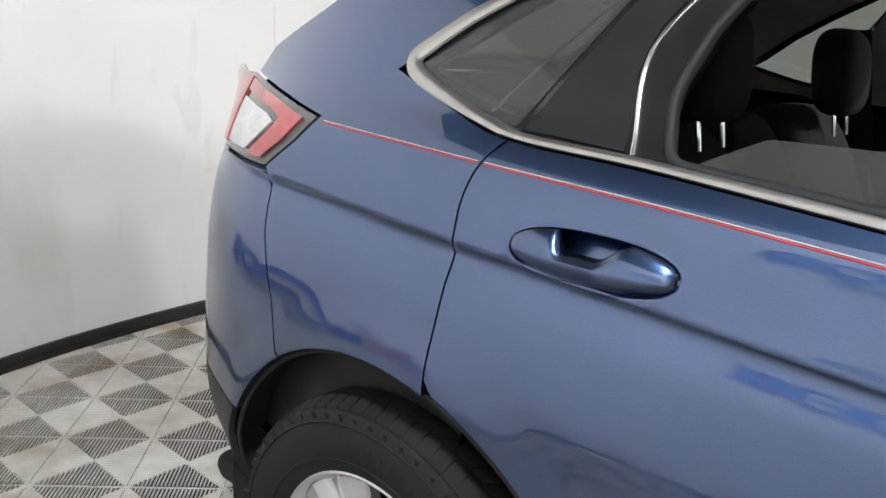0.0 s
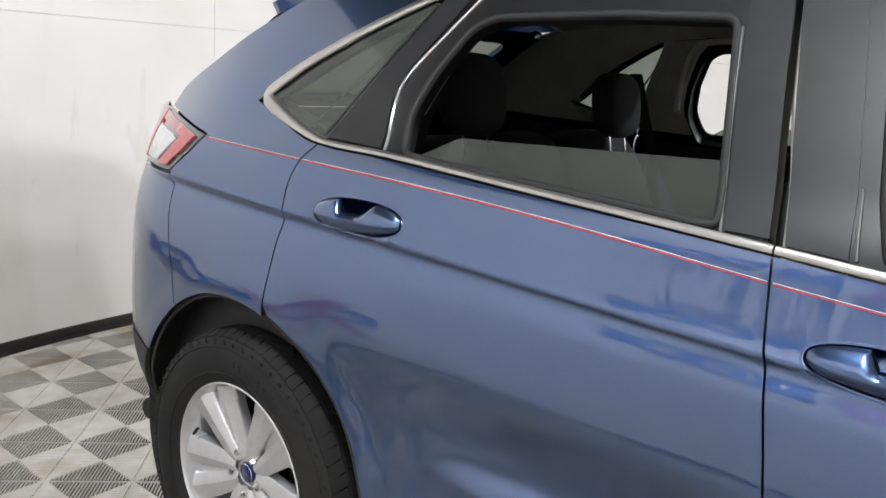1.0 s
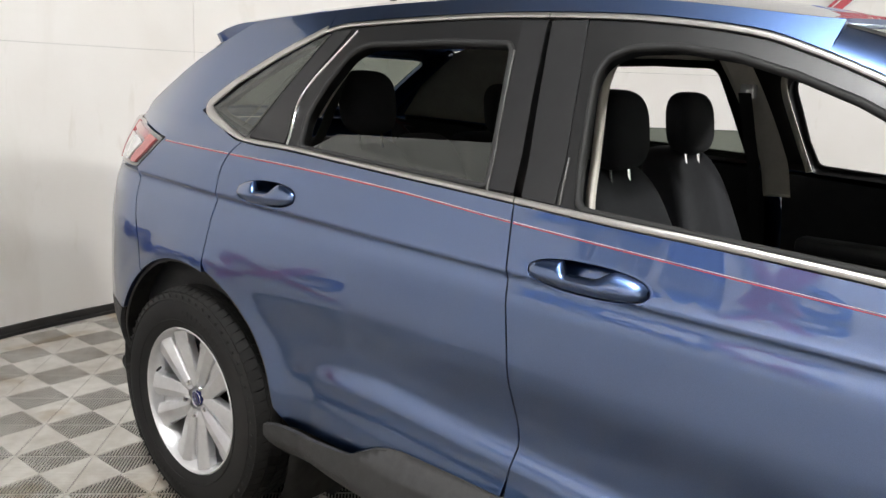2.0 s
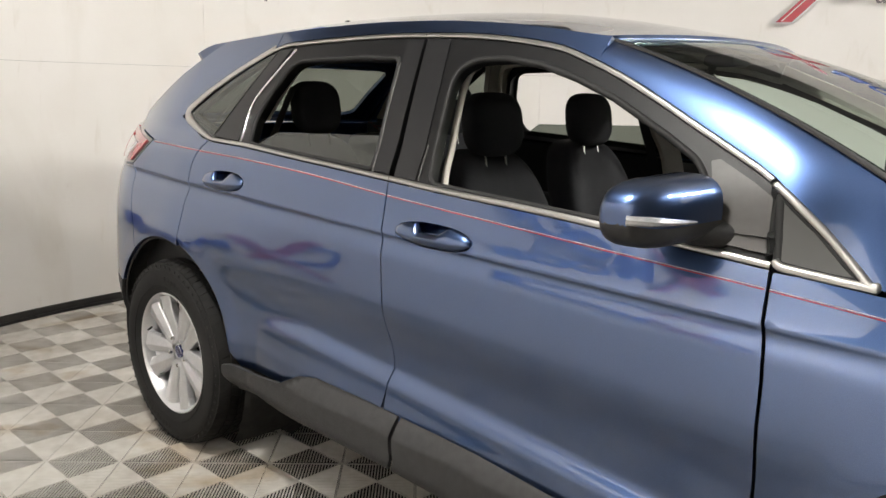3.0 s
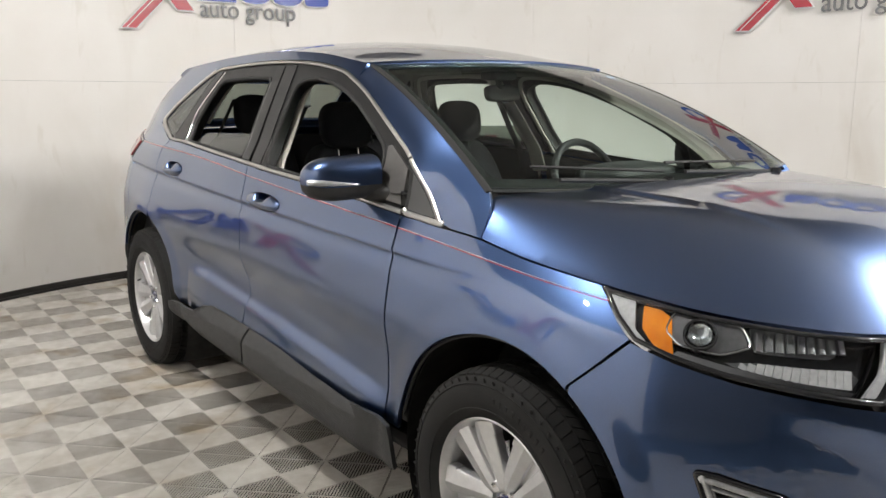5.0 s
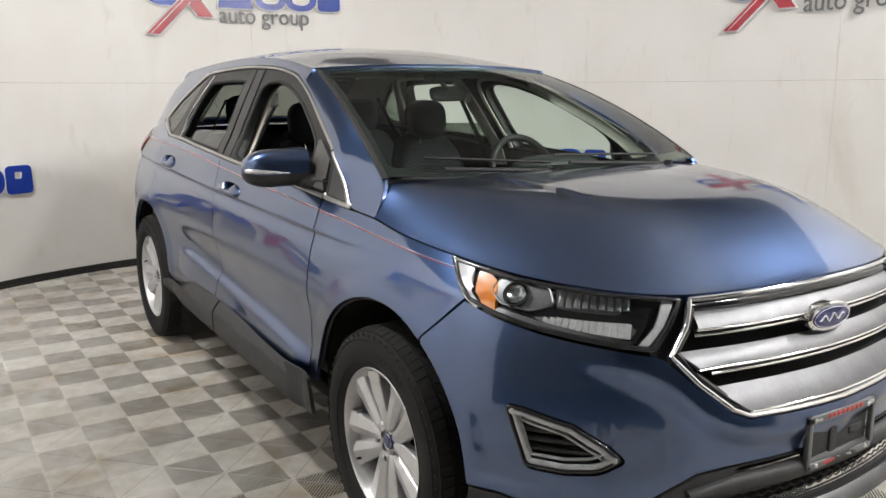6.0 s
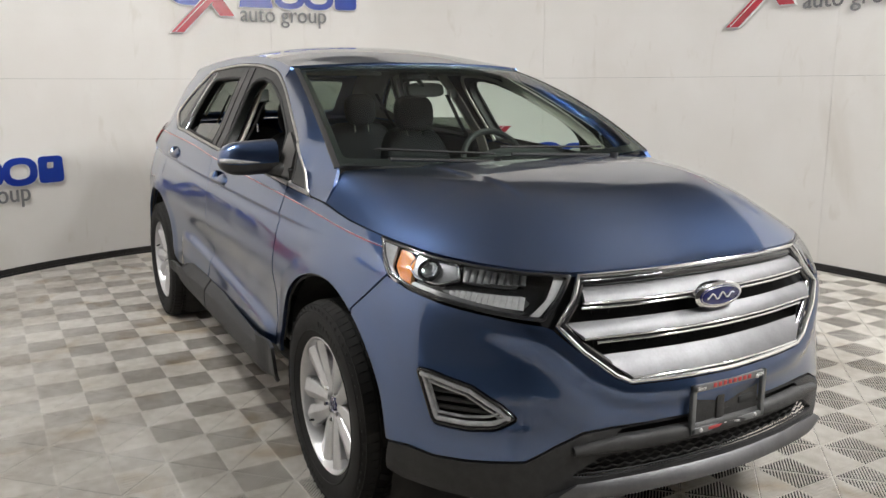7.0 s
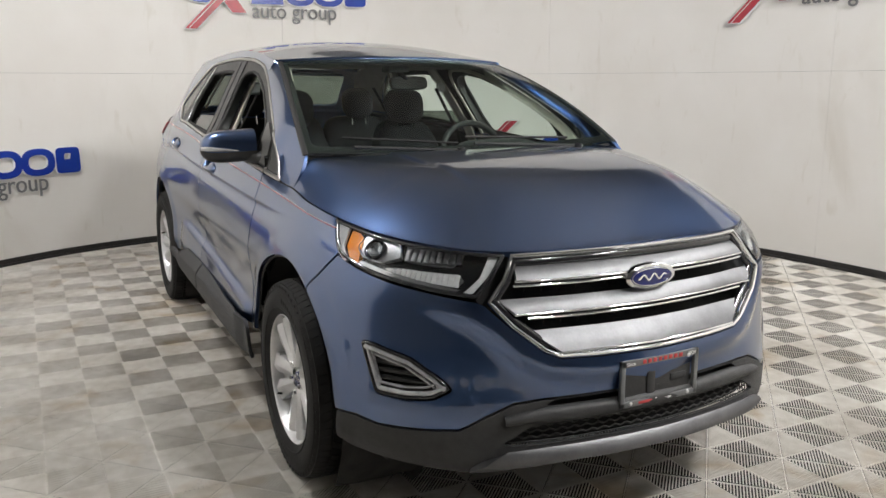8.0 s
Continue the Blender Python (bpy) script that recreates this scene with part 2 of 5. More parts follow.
def rounded(pts, r, n=4):
    """The polygon with its corners rounded off."""
    P = [np.array(p, float) for p in pts]
    P = [p for i, p in enumerate(P) if np.linalg.norm(p - P[i - 1]) > 1e-6]
    out = []
    for i, p in enumerate(P):
        a, b = P[i - 1] - p, P[(i + 1) % len(P)] - p
        la, lb = np.linalg.norm(a), np.linalg.norm(b)
        cosv = np.dot(a, b) / (la * lb)
        if cosv < -.93:
            out.append(tuple(p))
            continue
        d = min(r, .45 * la, .45 * lb)
        q0, q1 = p + a / la * d, p + b / lb * d
        for k in range(n + 1):
            t = k / n
            out.append(tuple((1 - t) ** 2 * q0 + 2 * t * (1 - t) * p + t * t * q1))
    return out


def ccw(poly):
    P = np.array(poly, float)
    P = P[np.linalg.norm(P - np.roll(P, 1, 0), axis=1) > 1e-6]
    a = np.sum(P[:, 0] * np.roll(P[:, 1], -1) - P[:, 1] * np.roll(P[:, 0], -1))
    return P if a > 0 else P[::-1]


def dense(poly, step):
    out = []
    P = np.array(poly, float)
    for p, q in zip(P, np.roll(P, -1, 0)):
        k = max(1, int(np.ceil(np.linalg.norm(q - p) / step)))
        out += [p + (q - p) * i / k for i in range(k)]
    return np.array(out)


def inset(poly, d):
    """The closed counter-clockwise loop drawn in by d."""
    if not d:
        return poly
    e = np.roll(poly, -1, 0) - poly
    e /= np.maximum(np.linalg.norm(e, axis=1, keepdims=True), 1e-9)
    nrm = np.c_[-e[:, 1], e[:, 0]]
    m = nrm + np.roll(nrm, 1, 0)
    m /= np.maximum((m * m).sum(1, keepdims=True) / 2, .5)
    return poly + d * m


def inside(P, poly):
    x, y = P[:, 0], P[:, 1]
    ok = np.zeros(len(P), bool)
    for (x0, y0), (x1, y1) in zip(poly, np.roll(poly, -1, 0)):
        if y0 != y1:
            ok ^= ((y0 > y) != (y1 > y)) & (x < (x1 - x0) * (y - y0) / (y1 - y0) + x0)
    return ok


def normals_of(surf, uv, e=2e-3):
    u, v = uv[:, 0], uv[:, 1]
    n = np.cross(surf(u + e, v) - surf(u - e, v), surf(u, v + e) - surf(u, v - e))
    return n / np.maximum(np.linalg.norm(n, axis=1, keepdims=True), 1e-12)


def sheet(outline, surf, side=1, holes=(), depth=.014, step=.03, gap=.002, lift=0., rows=None, outward=(0, 0, .7)):
    """A curved panel cut to an outline in (u, v) on a surface, with returned edges. side: -1 puts it on the car's right."""
    loops = [inset(dense(ccw(outline), step), gap)] + [inset(dense(ccw(h), step), -gap)[::-1] for h in holes]
    allb = np.concatenate(loops)
    lo, hi = allb.min(0), allb.max(0)
    us = np.arange(lo[0] + step / 2, hi[0], step)
    if rows is None:
        vs = np.arange(lo[1] + step / 2, hi[1], step)
        grid = np.array([(u, v) for u in us for v in vs]).reshape(-1, 2)
    else:
        grid = np.array([(u, v + crease_z(u) - .98) for u in us for v in rows]).reshape(-1, 2)
    if len(grid):
        keep = inside(grid, loops[0])
        for h in loops[1:]:
            keep &= ~inside(grid, h)
        grid = grid[keep]
        if len(grid):
            near = np.concatenate([np.sqrt(((c[:, None] - allb[None]) ** 2).sum(2)).min(1) for c in np.array_split(grid, max(1, len(grid) // 400))])
            grid = grid[near > (.45 * step if rows is None else .2 * step)]
    edges, o = [], 0
    for lp in loops:
        edges += [(o + i, o + (i + 1) % len(lp)) for i in range(len(lp))]
        o += len(lp)
    pts = [Vector(map(float, p)) for p in np.concatenate([allb, grid])]
    got = delaunay_2d_cdt(pts, edges, [], 0, 1e-7)
    uv = np.array([tuple(v) for v in got[0]])
    tri = np.array([f for f in got[2] if len(f) == 3])
    mid = uv[tri].mean(1)
    keep = inside(mid, loops[0])
    for h in loops[1:]:
        keep &= ~inside(mid, h)
    tri = tri[keep]
    P, N = surf(uv[:, 0], uv[:, 1]), normals_of(surf, uv)
    sign = np.sign(np.sum(N * (P - np.array(outward)))) or 1
    N = N * sign
    P = P + N * lift
    verts, norms, faces = [P], [N], [tri if sign > 0 else tri[:, ::-1]]
    base = len(P)
    if depth:
        for lp in loops:
            L, M = surf(lp[:, 0], lp[:, 1]), normals_of(surf, lp) * sign
            L = L + M * lift
            back = L - M * depth
            t = np.roll(L, -1, 0) - np.roll(L, 1, 0)
            out = np.cross(t, M) * sign
            out /= np.maximum(np.linalg.norm(out, axis=1, keepdims=True), 1e-9)
            k = len(lp)
            i = np.arange(k)
            j = (i + 1) % k
            q = np.stack([i, i + k, j + k, j], 1) if sign > 0 else np.stack([j, j + k, i + k, i], 1)
            verts += [L, back]
            norms += [out, out]
            faces.append(q + base)
            base += 2 * k
    V, Nn = np.concatenate(verts), np.concatenate(norms)
    F = [tuple(f) for a in faces for f in a]
    if side < 0:
        V, Nn = V * (1, -1, 1), Nn * (1, -1, 1)
        F = [tuple(reversed(f)) for f in F]
    return V, F, Nn


def panel(name, outline, surf, mat, parent, label="", **kw):
    V, F, N = sheet(outline, surf, **kw)
    return part(name, mesh(name, V, F, N), mat, parent, label)


def ribbon(uv, surf, width, proud, side=1, closed=False, lift=0., outward=(0, 0, .7), k=6):
    """A rounded strip laid along a line on a surface."""
    uv = np.array(uv, float)
    P, N = surf(uv[:, 0], uv[:, 1]), normals_of(surf, uv)
    N = N * (np.sign(np.sum(N * (P - np.array(outward)))) or 1)
    T = (np.roll(P, -1, 0) - np.roll(P, 1, 0)) if closed else np.gradient(P, axis=0)
    T /= np.maximum(np.linalg.norm(T, axis=1, keepdims=True), 1e-9)
    B = np.cross(N, T)
    w = np.broadcast_to(np.asarray(width, float), (len(P),))
    vs, m = [], k + 1
    for i in range(len(P)):
        for j in range(m):
            a = math.pi * j / k
            vs.append(P[i] + N[i] * (lift + proud * math.sin(a) ** .7 - .003) + B[i] * (w[i] / 2 * math.cos(a)))
    n = len(P)
    fs = [(i * m + j, ((i + 1) % n) * m + j, ((i + 1) % n) * m + j + 1, i * m + j + 1) for i in range(n if closed else n - 1) for j in range(k)]
    if not closed:
        fs += [tuple(range(m)), tuple(reversed(range((n - 1) * m, n * m)))]
    V = np.array(vs)
    if side < 0:
        V, fs = V * (1, -1, 1), [tuple(reversed(f)) for f in fs]
    return V, fs


# ---- the car's shape: x ahead, half width outward, z up ----
def smooth(a, sig, axis=0):
    """Gaussian smoothing with the ends carried on straight."""
    if sig <= 0:
        return a
    n = int(3 * sig) + 1
    k = np.exp(-0.5 * (np.arange(-n, n + 1) / sig) ** 2)
    k /= k.sum()
    a = np.moveaxis(a, axis, 0)
    lead = 2 * a[:1] - a[n:0:-1]
    tail = 2 * a[-1:] - a[-2:-n - 2:-1]
    b = np.concatenate([lead, a, tail])
    out = sum(w * b[i:i + len(a)] for i, w in enumerate(k))
    return np.moveaxis(out, 0, axis)


# plan of the widest outline, rear middle to front middle: x, half width
PLAN = np.array([(-2.36, 0), (-2.35, .35), (-2.28, .62), (-2.14, .80), (-1.9, .905), (-1.42, .945), (-.4, .958),
                 (.6, .956), (1.42, .947), (1.70, .934), (1.88, .905), (2.0, .855), (2.12, .768), (2.232, .655),
                 (2.31, .5), (2.36, .3), (2.385, .12), (2.39, 0)])
_l = np.r_[0, np.cumsum(np.hypot(*np.diff(PLAN, axis=0).T))]
_d = np.arange(0, _l[-1], .01)
_c = smooth(np.c_[np.interp(_d, _l, PLAN[:, 0]), np.interp(_d, _l, PLAN[:, 1])], 7)
_c[0, 1] = _c[-1, 1] = 0
_s = np.r_[0, np.cumsum(np.hypot(*np.diff(_c, axis=0).T))]
_s -= np.interp(0, _c[:, 0], _s)
S_MIN, S_MAX = _s[0], _s[-1]
_t = np.gradient(_c, _s, axis=0)
_t /= np.hypot(_t[:, :1], _t[:, 1:])
_n = np.c_[-_t[:, 1], _t[:, 0]]
_n[0], _n[-1] = (-1, 0), (1, 0)
_n = smooth(_n, 6)
_n /= np.hypot(_n[:, :1], _n[:, 1:])


def s_of_x(x):
    return float(np.interp(x, _c[:, 0], _s))


# how far the skin lies inside the plan outline, by height (rows) and station (columns)
ZN = np.array([.18, .30, .36, .465, .510, .556, .64, .78, .915, .965, .99, 1.06, 1.15, 1.24])
XN = np.array([-2.34, -1.9, -1.42, -.3, .7, 1.42, 1.70, 1.95])
OFF = np.array([
    [-.16, -.14, -.12, -.12, -.12, -.12, -.12, -.14, -.12, -.11],
    [-.05, -.05, -.04, -.062, -.062, -.04, -.04, -.035, -.01, .0],
    [.0, -.02, -.012, -.042, -.040, -.012, -.012, -.01, .0, -.01],
    [.0, .0, .0, -.048, -.040, -.002, -.003, -.004, .0, -.018],
    [.0, .0, -.002, -.056, -.045, .0, -.003, -.008, -.004, -.014],
    [.0, .0, -.004, -.061, -.050, -.003, -.005, -.014, -.010, -.012],
    [.0, -.003, -.008, -.061, -.049, -.005, -.008, -.02, -.018, -.016],
    [.0, -.012, -.014, -.035, -.031, -.012, -.022, -.035, -.035, -.05],
    [-.01, -.035, -.038, -.034, -.036, -.048, -.060, -.085, -.065, -.095],
    [-.02, -.055, -.062, -.050, -.054, -.074, -.088, -.128, -.10, -.12],
    [-.03, -.062, -.068, -.064, -.068, -.089, -.105, -.155, -.12, -.135],
    [-.05, -.085, -.09, -.088, -.094, -.136, -.158, -.25, -.25, -.25],
    [-.09, -.11, -.118, -.115, -.13, -.20, -.25, -.42, -.42, -.42],
    [-.14, -.145, -.15, -.15, -.16, -.29, -.36, -.60, -.60, -.60]])
_sn = np.array([s_of_x(x) for x in XN] + [s_of_x(2.27), S_MAX])
_zg = np.arange(.10, 1.30, .005)
_sg = np.arange(S_MIN - .3, S_MAX + .3, .02)


def eased(x, xs, ys):
    """A curve through the points with no overshoot and no kinks."""
    h, m = np.diff(xs), np.diff(ys) / np.diff(xs)
    t = np.r_[m[0], np.where(m[1:] * m[:-1] > 0, 2 * m[1:] * m[:-1] / np.where(m[1:] + m[:-1] == 0, 1, m[1:] + m[:-1]), 0), m[-1]]
    i = np.clip(np.searchsorted(xs, x) - 1, 0, len(h) - 1)
    f = np.clip((x - xs[i]) / h[i], 0, 1)
    return (1 + 2 * f) * (1 - f) ** 2 * ys[i] + f * (1 - f) ** 2 * h[i] * t[i] + f * f * (3 - 2 * f) * ys[i + 1] + f * f * (f - 1) * h[i] * t[i + 1]


_rows = np.array([eased(_sg, _sn, r) for r in OFF])
_D = np.array([eased(_zg, ZN, _rows[:, i]) for i in range(len(_sg))])
_D = smooth(smooth(_D, 7, 0), 2.6, 1)


def grid_at(g, a, b):
    """Cubic reading of a grid at fractional places a (rows), b (columns)."""
    def wts(f):
        return np.stack([((-.5 * f + 1) * f - .5) * f, (1.5 * f - 2.5) * f * f + 1, ((-1.5 * f + 2) * f + .5) * f, (.5 * f - .5) * f * f])
    a = np.clip(a, 1, g.shape[0] - 3.001)
    b = np.clip(b, 1, g.shape[1] - 3.001)
    i, j = np.floor(a).astype(int), np.floor(b).astype(int)
    wa, wb = wts(a - i), wts(b - j)
    return sum(wa[p] * wb[q] * g[i + p - 1, j + q - 1] for p in range(4) for q in range(4))


def crease_z(s):
    """Height of the shoulder crease along the side."""
    return .98 + .036 * np.clip(.87 - s, -.25, 3.2)


_rs = np.arange(1.8, 3.3, .01)
_rr = smooth(eased(_rs, np.array([1.8, 2.0, 2.15, 2.30, 2.40, 2.463, 2.552, 2.66, 2.81, 3.0, 3.3]), np.array([.86, .850, .830, .803, .768, .718, .648, .612, .602, .600, .600])), 2)


def ridge_z(s):
    """Height of the bumper's ridge."""
    return np.interp(s, _rs, _rr)


def body(s, z):
    """A place on the car's skin: s along the plan outline (0 beside the middle), z the height; the half width counts as positive."""
    s, z = np.asarray(s, float), np.asarray(z, float)
    cx, cw = np.interp(s, _s, _c[:, 0]), np.interp(s, _s, _c[:, 1])
    nx, nw = np.interp(s, _s, _n[:, 0]), np.interp(s, _s, _n[:, 1])
    zq = z - (crease_z(s) - .98)
    d = grid_at(_D, (s - _sg[0]) / .02, (zq - _zg[0]) / .005)
    # the hollow under the crease, fading out on the fender
    below = np.clip(.98 - zq, 0, None)
    fade = 1 / (1 + np.exp(np.clip((s - 1.12) / .07, -30, 30))) / (1 + np.exp(np.clip((-1.95 - s) / .05, -30, 30)))
    d = d - .019 * fade * (1 - np.exp(-below / .010)) * np.clip(1 - below / .24, 0, 1) ** 1.6
    d = d + .005 * fade * np.exp(-((below - .21) / .09) ** 2)
    # the ledge low on the doors: a sharp upper edge, then easing out
    zu = np.interp(s, [-.83, -.757, -.577, -.307, -.182, .2, .6, .92], [.642, .658, .662, .635, .626, .595, .56, .53])
    q = np.minimum(np.log1p(np.exp(np.clip((zu - z) / .042 * 7, -30, 30))) / 7, 1)
    e0, e1 = np.clip((s + .83) / .30, 0, 1), np.clip((.93 - s) / .14, 0, 1)
    d = d + .027 * e0 * (2 - e0) * e1 * e1 * (3 - 2 * e1) * (1 - (1 - q) ** 1.7)
    # wheel-arch flare
    for ax in (-1.4245, 1.4245):
        r = np.hypot(s - s_of_x(ax), z - .385)
        f = np.clip((.55 - r) / .09, 0, 1)
        d = d + .009 * f * f * (3 - 2 * f) * (z < 1.0)
    # the ridge that runs under the headlamp and down round the grille
    zr, k = ridge_z(s), (ridge_z(s + .01) - ridge_z(s - .01)) / .02
    q = (z - zr) / np.sqrt(1 + k * k)
    d = d + np.interp(s, [2.02, 2.2, 2.4, 2.56, 2.8, 3.0], [0, .009, .022, .027, .022, .020]) * np.exp(-(q / np.where(q > 0, .080, .040)) ** 2)
    x1, w1 = cx + nx * d, cw + nw * d
    # the upper body leans in
    q = z - 1.17
    w2 = .838 - .50 * q - .12 * q * q - .014 * (s + .2) ** 2 - .36 * np.clip(-1.6 - s, 0, None) ** 2
    f = np.clip((z - 1.13) / .13, 0, 1)
    f = f * f * (3 - 2 * f)
    return np.stack([x1 * (1 - f) + s * f, w1 * (1 - f) + w2 * f, z], -1)


# ---- the booth ----
CX, CY, RA, RB, RN = .8, .2, 4.5, 3.75, 2.3      # plan of the round wall
_th = np.linspace(0, 2 * np.pi, 2881)
_wp = np.c_[CX + RA * np.sign(np.cos(_th)) * abs(np.cos(_th)) ** (2 / RN), CY + RB * np.sign(np.sin(_th)) * abs(np.sin(_th)) ** (2 / RN)]
_wl = np.r_[0, np.cumsum(np.hypot(*np.diff(_wp, axis=0).T))]
GIRTH = _wl[-1]
TALL = 3.15
DOOR, DOORN = 1.5, 6.6     # the drive-in opening ahead of the car, to either side


def wall_at(arc, out=0.):
    """Place and inward normal on the wall, by the way along it."""
    a = arc % GIRTH
    x, y = np.interp(a, _wl, _wp[:, 0]), np.interp(a, _wl, _wp[:, 1])
    d = .05
    x1, y1 = np.interp((a + d) % GIRTH, _wl, _wp[:, 0]), np.interp((a + d) % GIRTH, _wl, _wp[:, 1])
    x0, y0 = np.interp((a - d) % GIRTH, _wl, _wp[:, 0]), np.interp((a - d) % GIRTH, _wl, _wp[:, 1])
    t = Vector((x1 - x0, y1 - y0, 0)).normalized()
    n = Vector((-t.y, t.x, 0))
    return Vector((x, y, 0)) - n * out, n, t


def wall_piece(a0, a1, z0, z1, thick, front=0.):
    k = max(2, int((a1 - a0) / .08))
    vs, fs = [], []
    for i in range(k + 1):
        a = a0 + (a1 - a0) * i / k
        p, n, _ = wall_at(a)
        for off, z in ((front, z0), (front, z1), (front - thick, z1), (front - thick, z0)):
            q = p + n * off
            vs.append((q.x, q.y, z))
    for i in range(k):
        for j in range(4):
            fs.append((i * 4 + j, i * 4 + (j + 1) % 4, (i + 1) * 4 + (j + 1) % 4, (i + 1) * 4 + j))
    fs += [(3, 2, 1, 0), tuple(range(k * 4, k * 4 + 4))]
    return vs, fs


wall = empty("wall_round", "curved white panelled booth wall with faint stains", "wall", kind="structure")
WN = 10
for i in range(WN):
    a0 = 12.93 + i * GIRTH / WN
    a1 = a0 + GIRTH / WN
    if i == 4:
        continue
    if i == 3:
        a1 = GIRTH - DOORN
    if i == 5:
        a0 = GIRTH + DOOR
    for z0, z1 in ((.0, 1.534), (1.5358, TALL)):
        part("panel", wall_piece(a0 + .001, a1 - .001, z0, z1, .03, .0008 * (i % 2)), WALLWHITE, wall)
base = empty("baseboard", "black plastic trim along the wall's foot", "baseboard", kind="structure")
part("trim", wall_piece(DOOR, GIRTH - DOORN, .0, .055, .02, .016), BASEBLACK, base)
part("foot_rail", wall_piece(DOOR, GIRTH - DOORN, .0, .018, .02, .030), BASEBLACK, base)

# ground raised close under the ribs, its colour carrying the shade of the gaps
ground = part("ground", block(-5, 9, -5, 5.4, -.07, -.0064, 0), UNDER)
tagged(ground, "near-black ground under the open floor tiles, gap shade in its colour", "ground", kind="structure")
ceil = part("ceiling", block(-5, 9, -5, 5.4, 4.4, 4.5, 0), CEILGREY)
tagged(ceil, "grey painted hall ceiling above the booth", "ceiling", kind="structure")
for nm, b in (("wall_north", (-5, 9, 5.4, 5.6)), ("wall_south", (-5, 9, -5.2, -5)), ("wall_east", (9, 9.2, -5, 5.4)), ("wall_west", (-5.2, -5, -5, 5.4))):
    tagged(part(nm, block(b[0], b[1], b[2], b[3], -.06, 4.4, 0), HALL), "dark painted hall wall outside the booth", "wall", kind="structure")


# added, unseen flood lamps on stems below the ceiling, turned into the booth
def unseen_lamp(eye, target, half=.15):
    e = empty("unseen_lamp", "added unseen white square flood lamp on a ceiling stem, switched on", "lamp", "booth lamps")
    tilt = look(eye, target)
    e.matrix_basis = tilt
    part("case", block(-half, half, -half, half, .0, .06, .03), LAMPCASE, e)
    part("diffuser", block(.01 - half, half - .01, .01 - half, half - .01, -.01, .0, .003), LAMPGLOW, e)
    back = Vector(eye) + (Vector(eye) - Vector(target)).normalized() * .05
    part("stem", tube([tilt.inverted() @ back, tilt.inverted() @ Vector((back.x, back.y, 4.4))], .014), LAMPCASE, e)


# some sit where glints in the paint point; others only brighten walls and floor
for eye, target, half in (((-.1, -2.45, 4.15), (-.3, -1.3, .5), .18), ((-.1, -3.35, 3.8), (.4, -1.4, .2), .06), ((2.8, 3.2, 3.75), (1.2, .8, .8), .175),
                          ((4.4, 2.2, 3.8), (2.0, .6, .6), .175), ((4.7, .9, 4.2), (1.9, -.4, .3), .158)):
    unseen_lamp(eye, target, half)


# wall signs: plain shapes in three colours, standing off the wall
def slab(outline, thick, arc0, z0, front, holes=()):
    """A flat cut shape bent to the wall; outline in metres to the right of arc0 and above z0."""
    def surf(u, v):
        out = [wall_at(arc0 - float(a)) for a in np.atleast_1d(u)]
        return np.array([(p.x + n.x * front, p.y + n.y * front, z0 + float(h)) for (p, n, _), h in zip(out, np.atleast_1d(v))])
    V, F, N = sheet(outline, surf, holes=holes, depth=thick, step=.05, gap=0, outward=(wall_at(arc0)[0].x * 3 - CX * 2, wall_at(arc0)[0].y * 3 - CY * 2, 0))
    return mesh("slab", V, F, N)


def ring_pts(cx, cy, rx, ry, n=28, e=.8):
    return [(cx + rx * math.copysign(abs(math.cos(a)) ** e, math.cos(a)), cy + ry * math.copysign(abs(math.sin(a)) ** e, math.sin(a))) for a in (2 * math.pi * i / n for i in range(n))]


def grown(poly, d):
    return [tuple(p) for p in inset(ccw(poly), -d)]


CAPS = .215
SIGN = [
    ("ring", ring_pts(.19, CAPS / 2, .18, .112), [ring_pts(.19, CAPS / 2, .118, .062)], "b", .010),
    ("stroke", [(.0, -.24), (.11, -.24), (.73, .37), (.62, .37)], [], "r", .024),
    ("stroke", [(.16, .30), (.28, .34), (.58, -.085), (.45, -.085)], [], "r", .018),
    ("block", [(.63, 0), (.945, 0), (.905, CAPS), (.835, CAPS), (.787, .11), (.74, CAPS), (.665, CAPS)], [], "b", .010),
    ("ring", ring_pts(1.105, CAPS / 2, .145, .112), [ring_pts(1.105, CAPS / 2, .085, .060)], "b", .010),
    ("ring", ring_pts(1.385, CAPS / 2, .145, .112), [ring_pts(1.385, CAPS / 2, .085, .060)], "b", .010),
    ("block", rounded([(1.54, 0), (1.75, 0), (1.745, CAPS), (1.54, CAPS)], .04), [rounded([(1.61, .115), (1.665, .115), (1.672, .165), (1.612, .165)], .012)], "b", .010),
]


def lettering(text, width, low, high):
    """Flat built-in letters as points and faces, fitted to a width and a height."""
    cu = bpy.data.curves.new("lettering", "FONT")
    cu.body, cu.resolution_u = text, 4
    ob = bpy.data.objects.new("lettering", cu)
    me = bpy.data.meshes.new_from_object(ob)
    P = np.array([tuple(v.co)[:2] for v in me.vertices])
    F = [tuple(f.vertices) for f in me.polygons]
    bpy.data.objects.remove(ob)
    bpy.data.curves.remove(cu)
    bpy.data.meshes.remove(me)
    P = (P - P.min(0)) / (P.max(0) - P.min(0)) * (width, high - low) + (0, low)
    return P, F


WORDS = lettering("auto group", .815, -.045, .115)


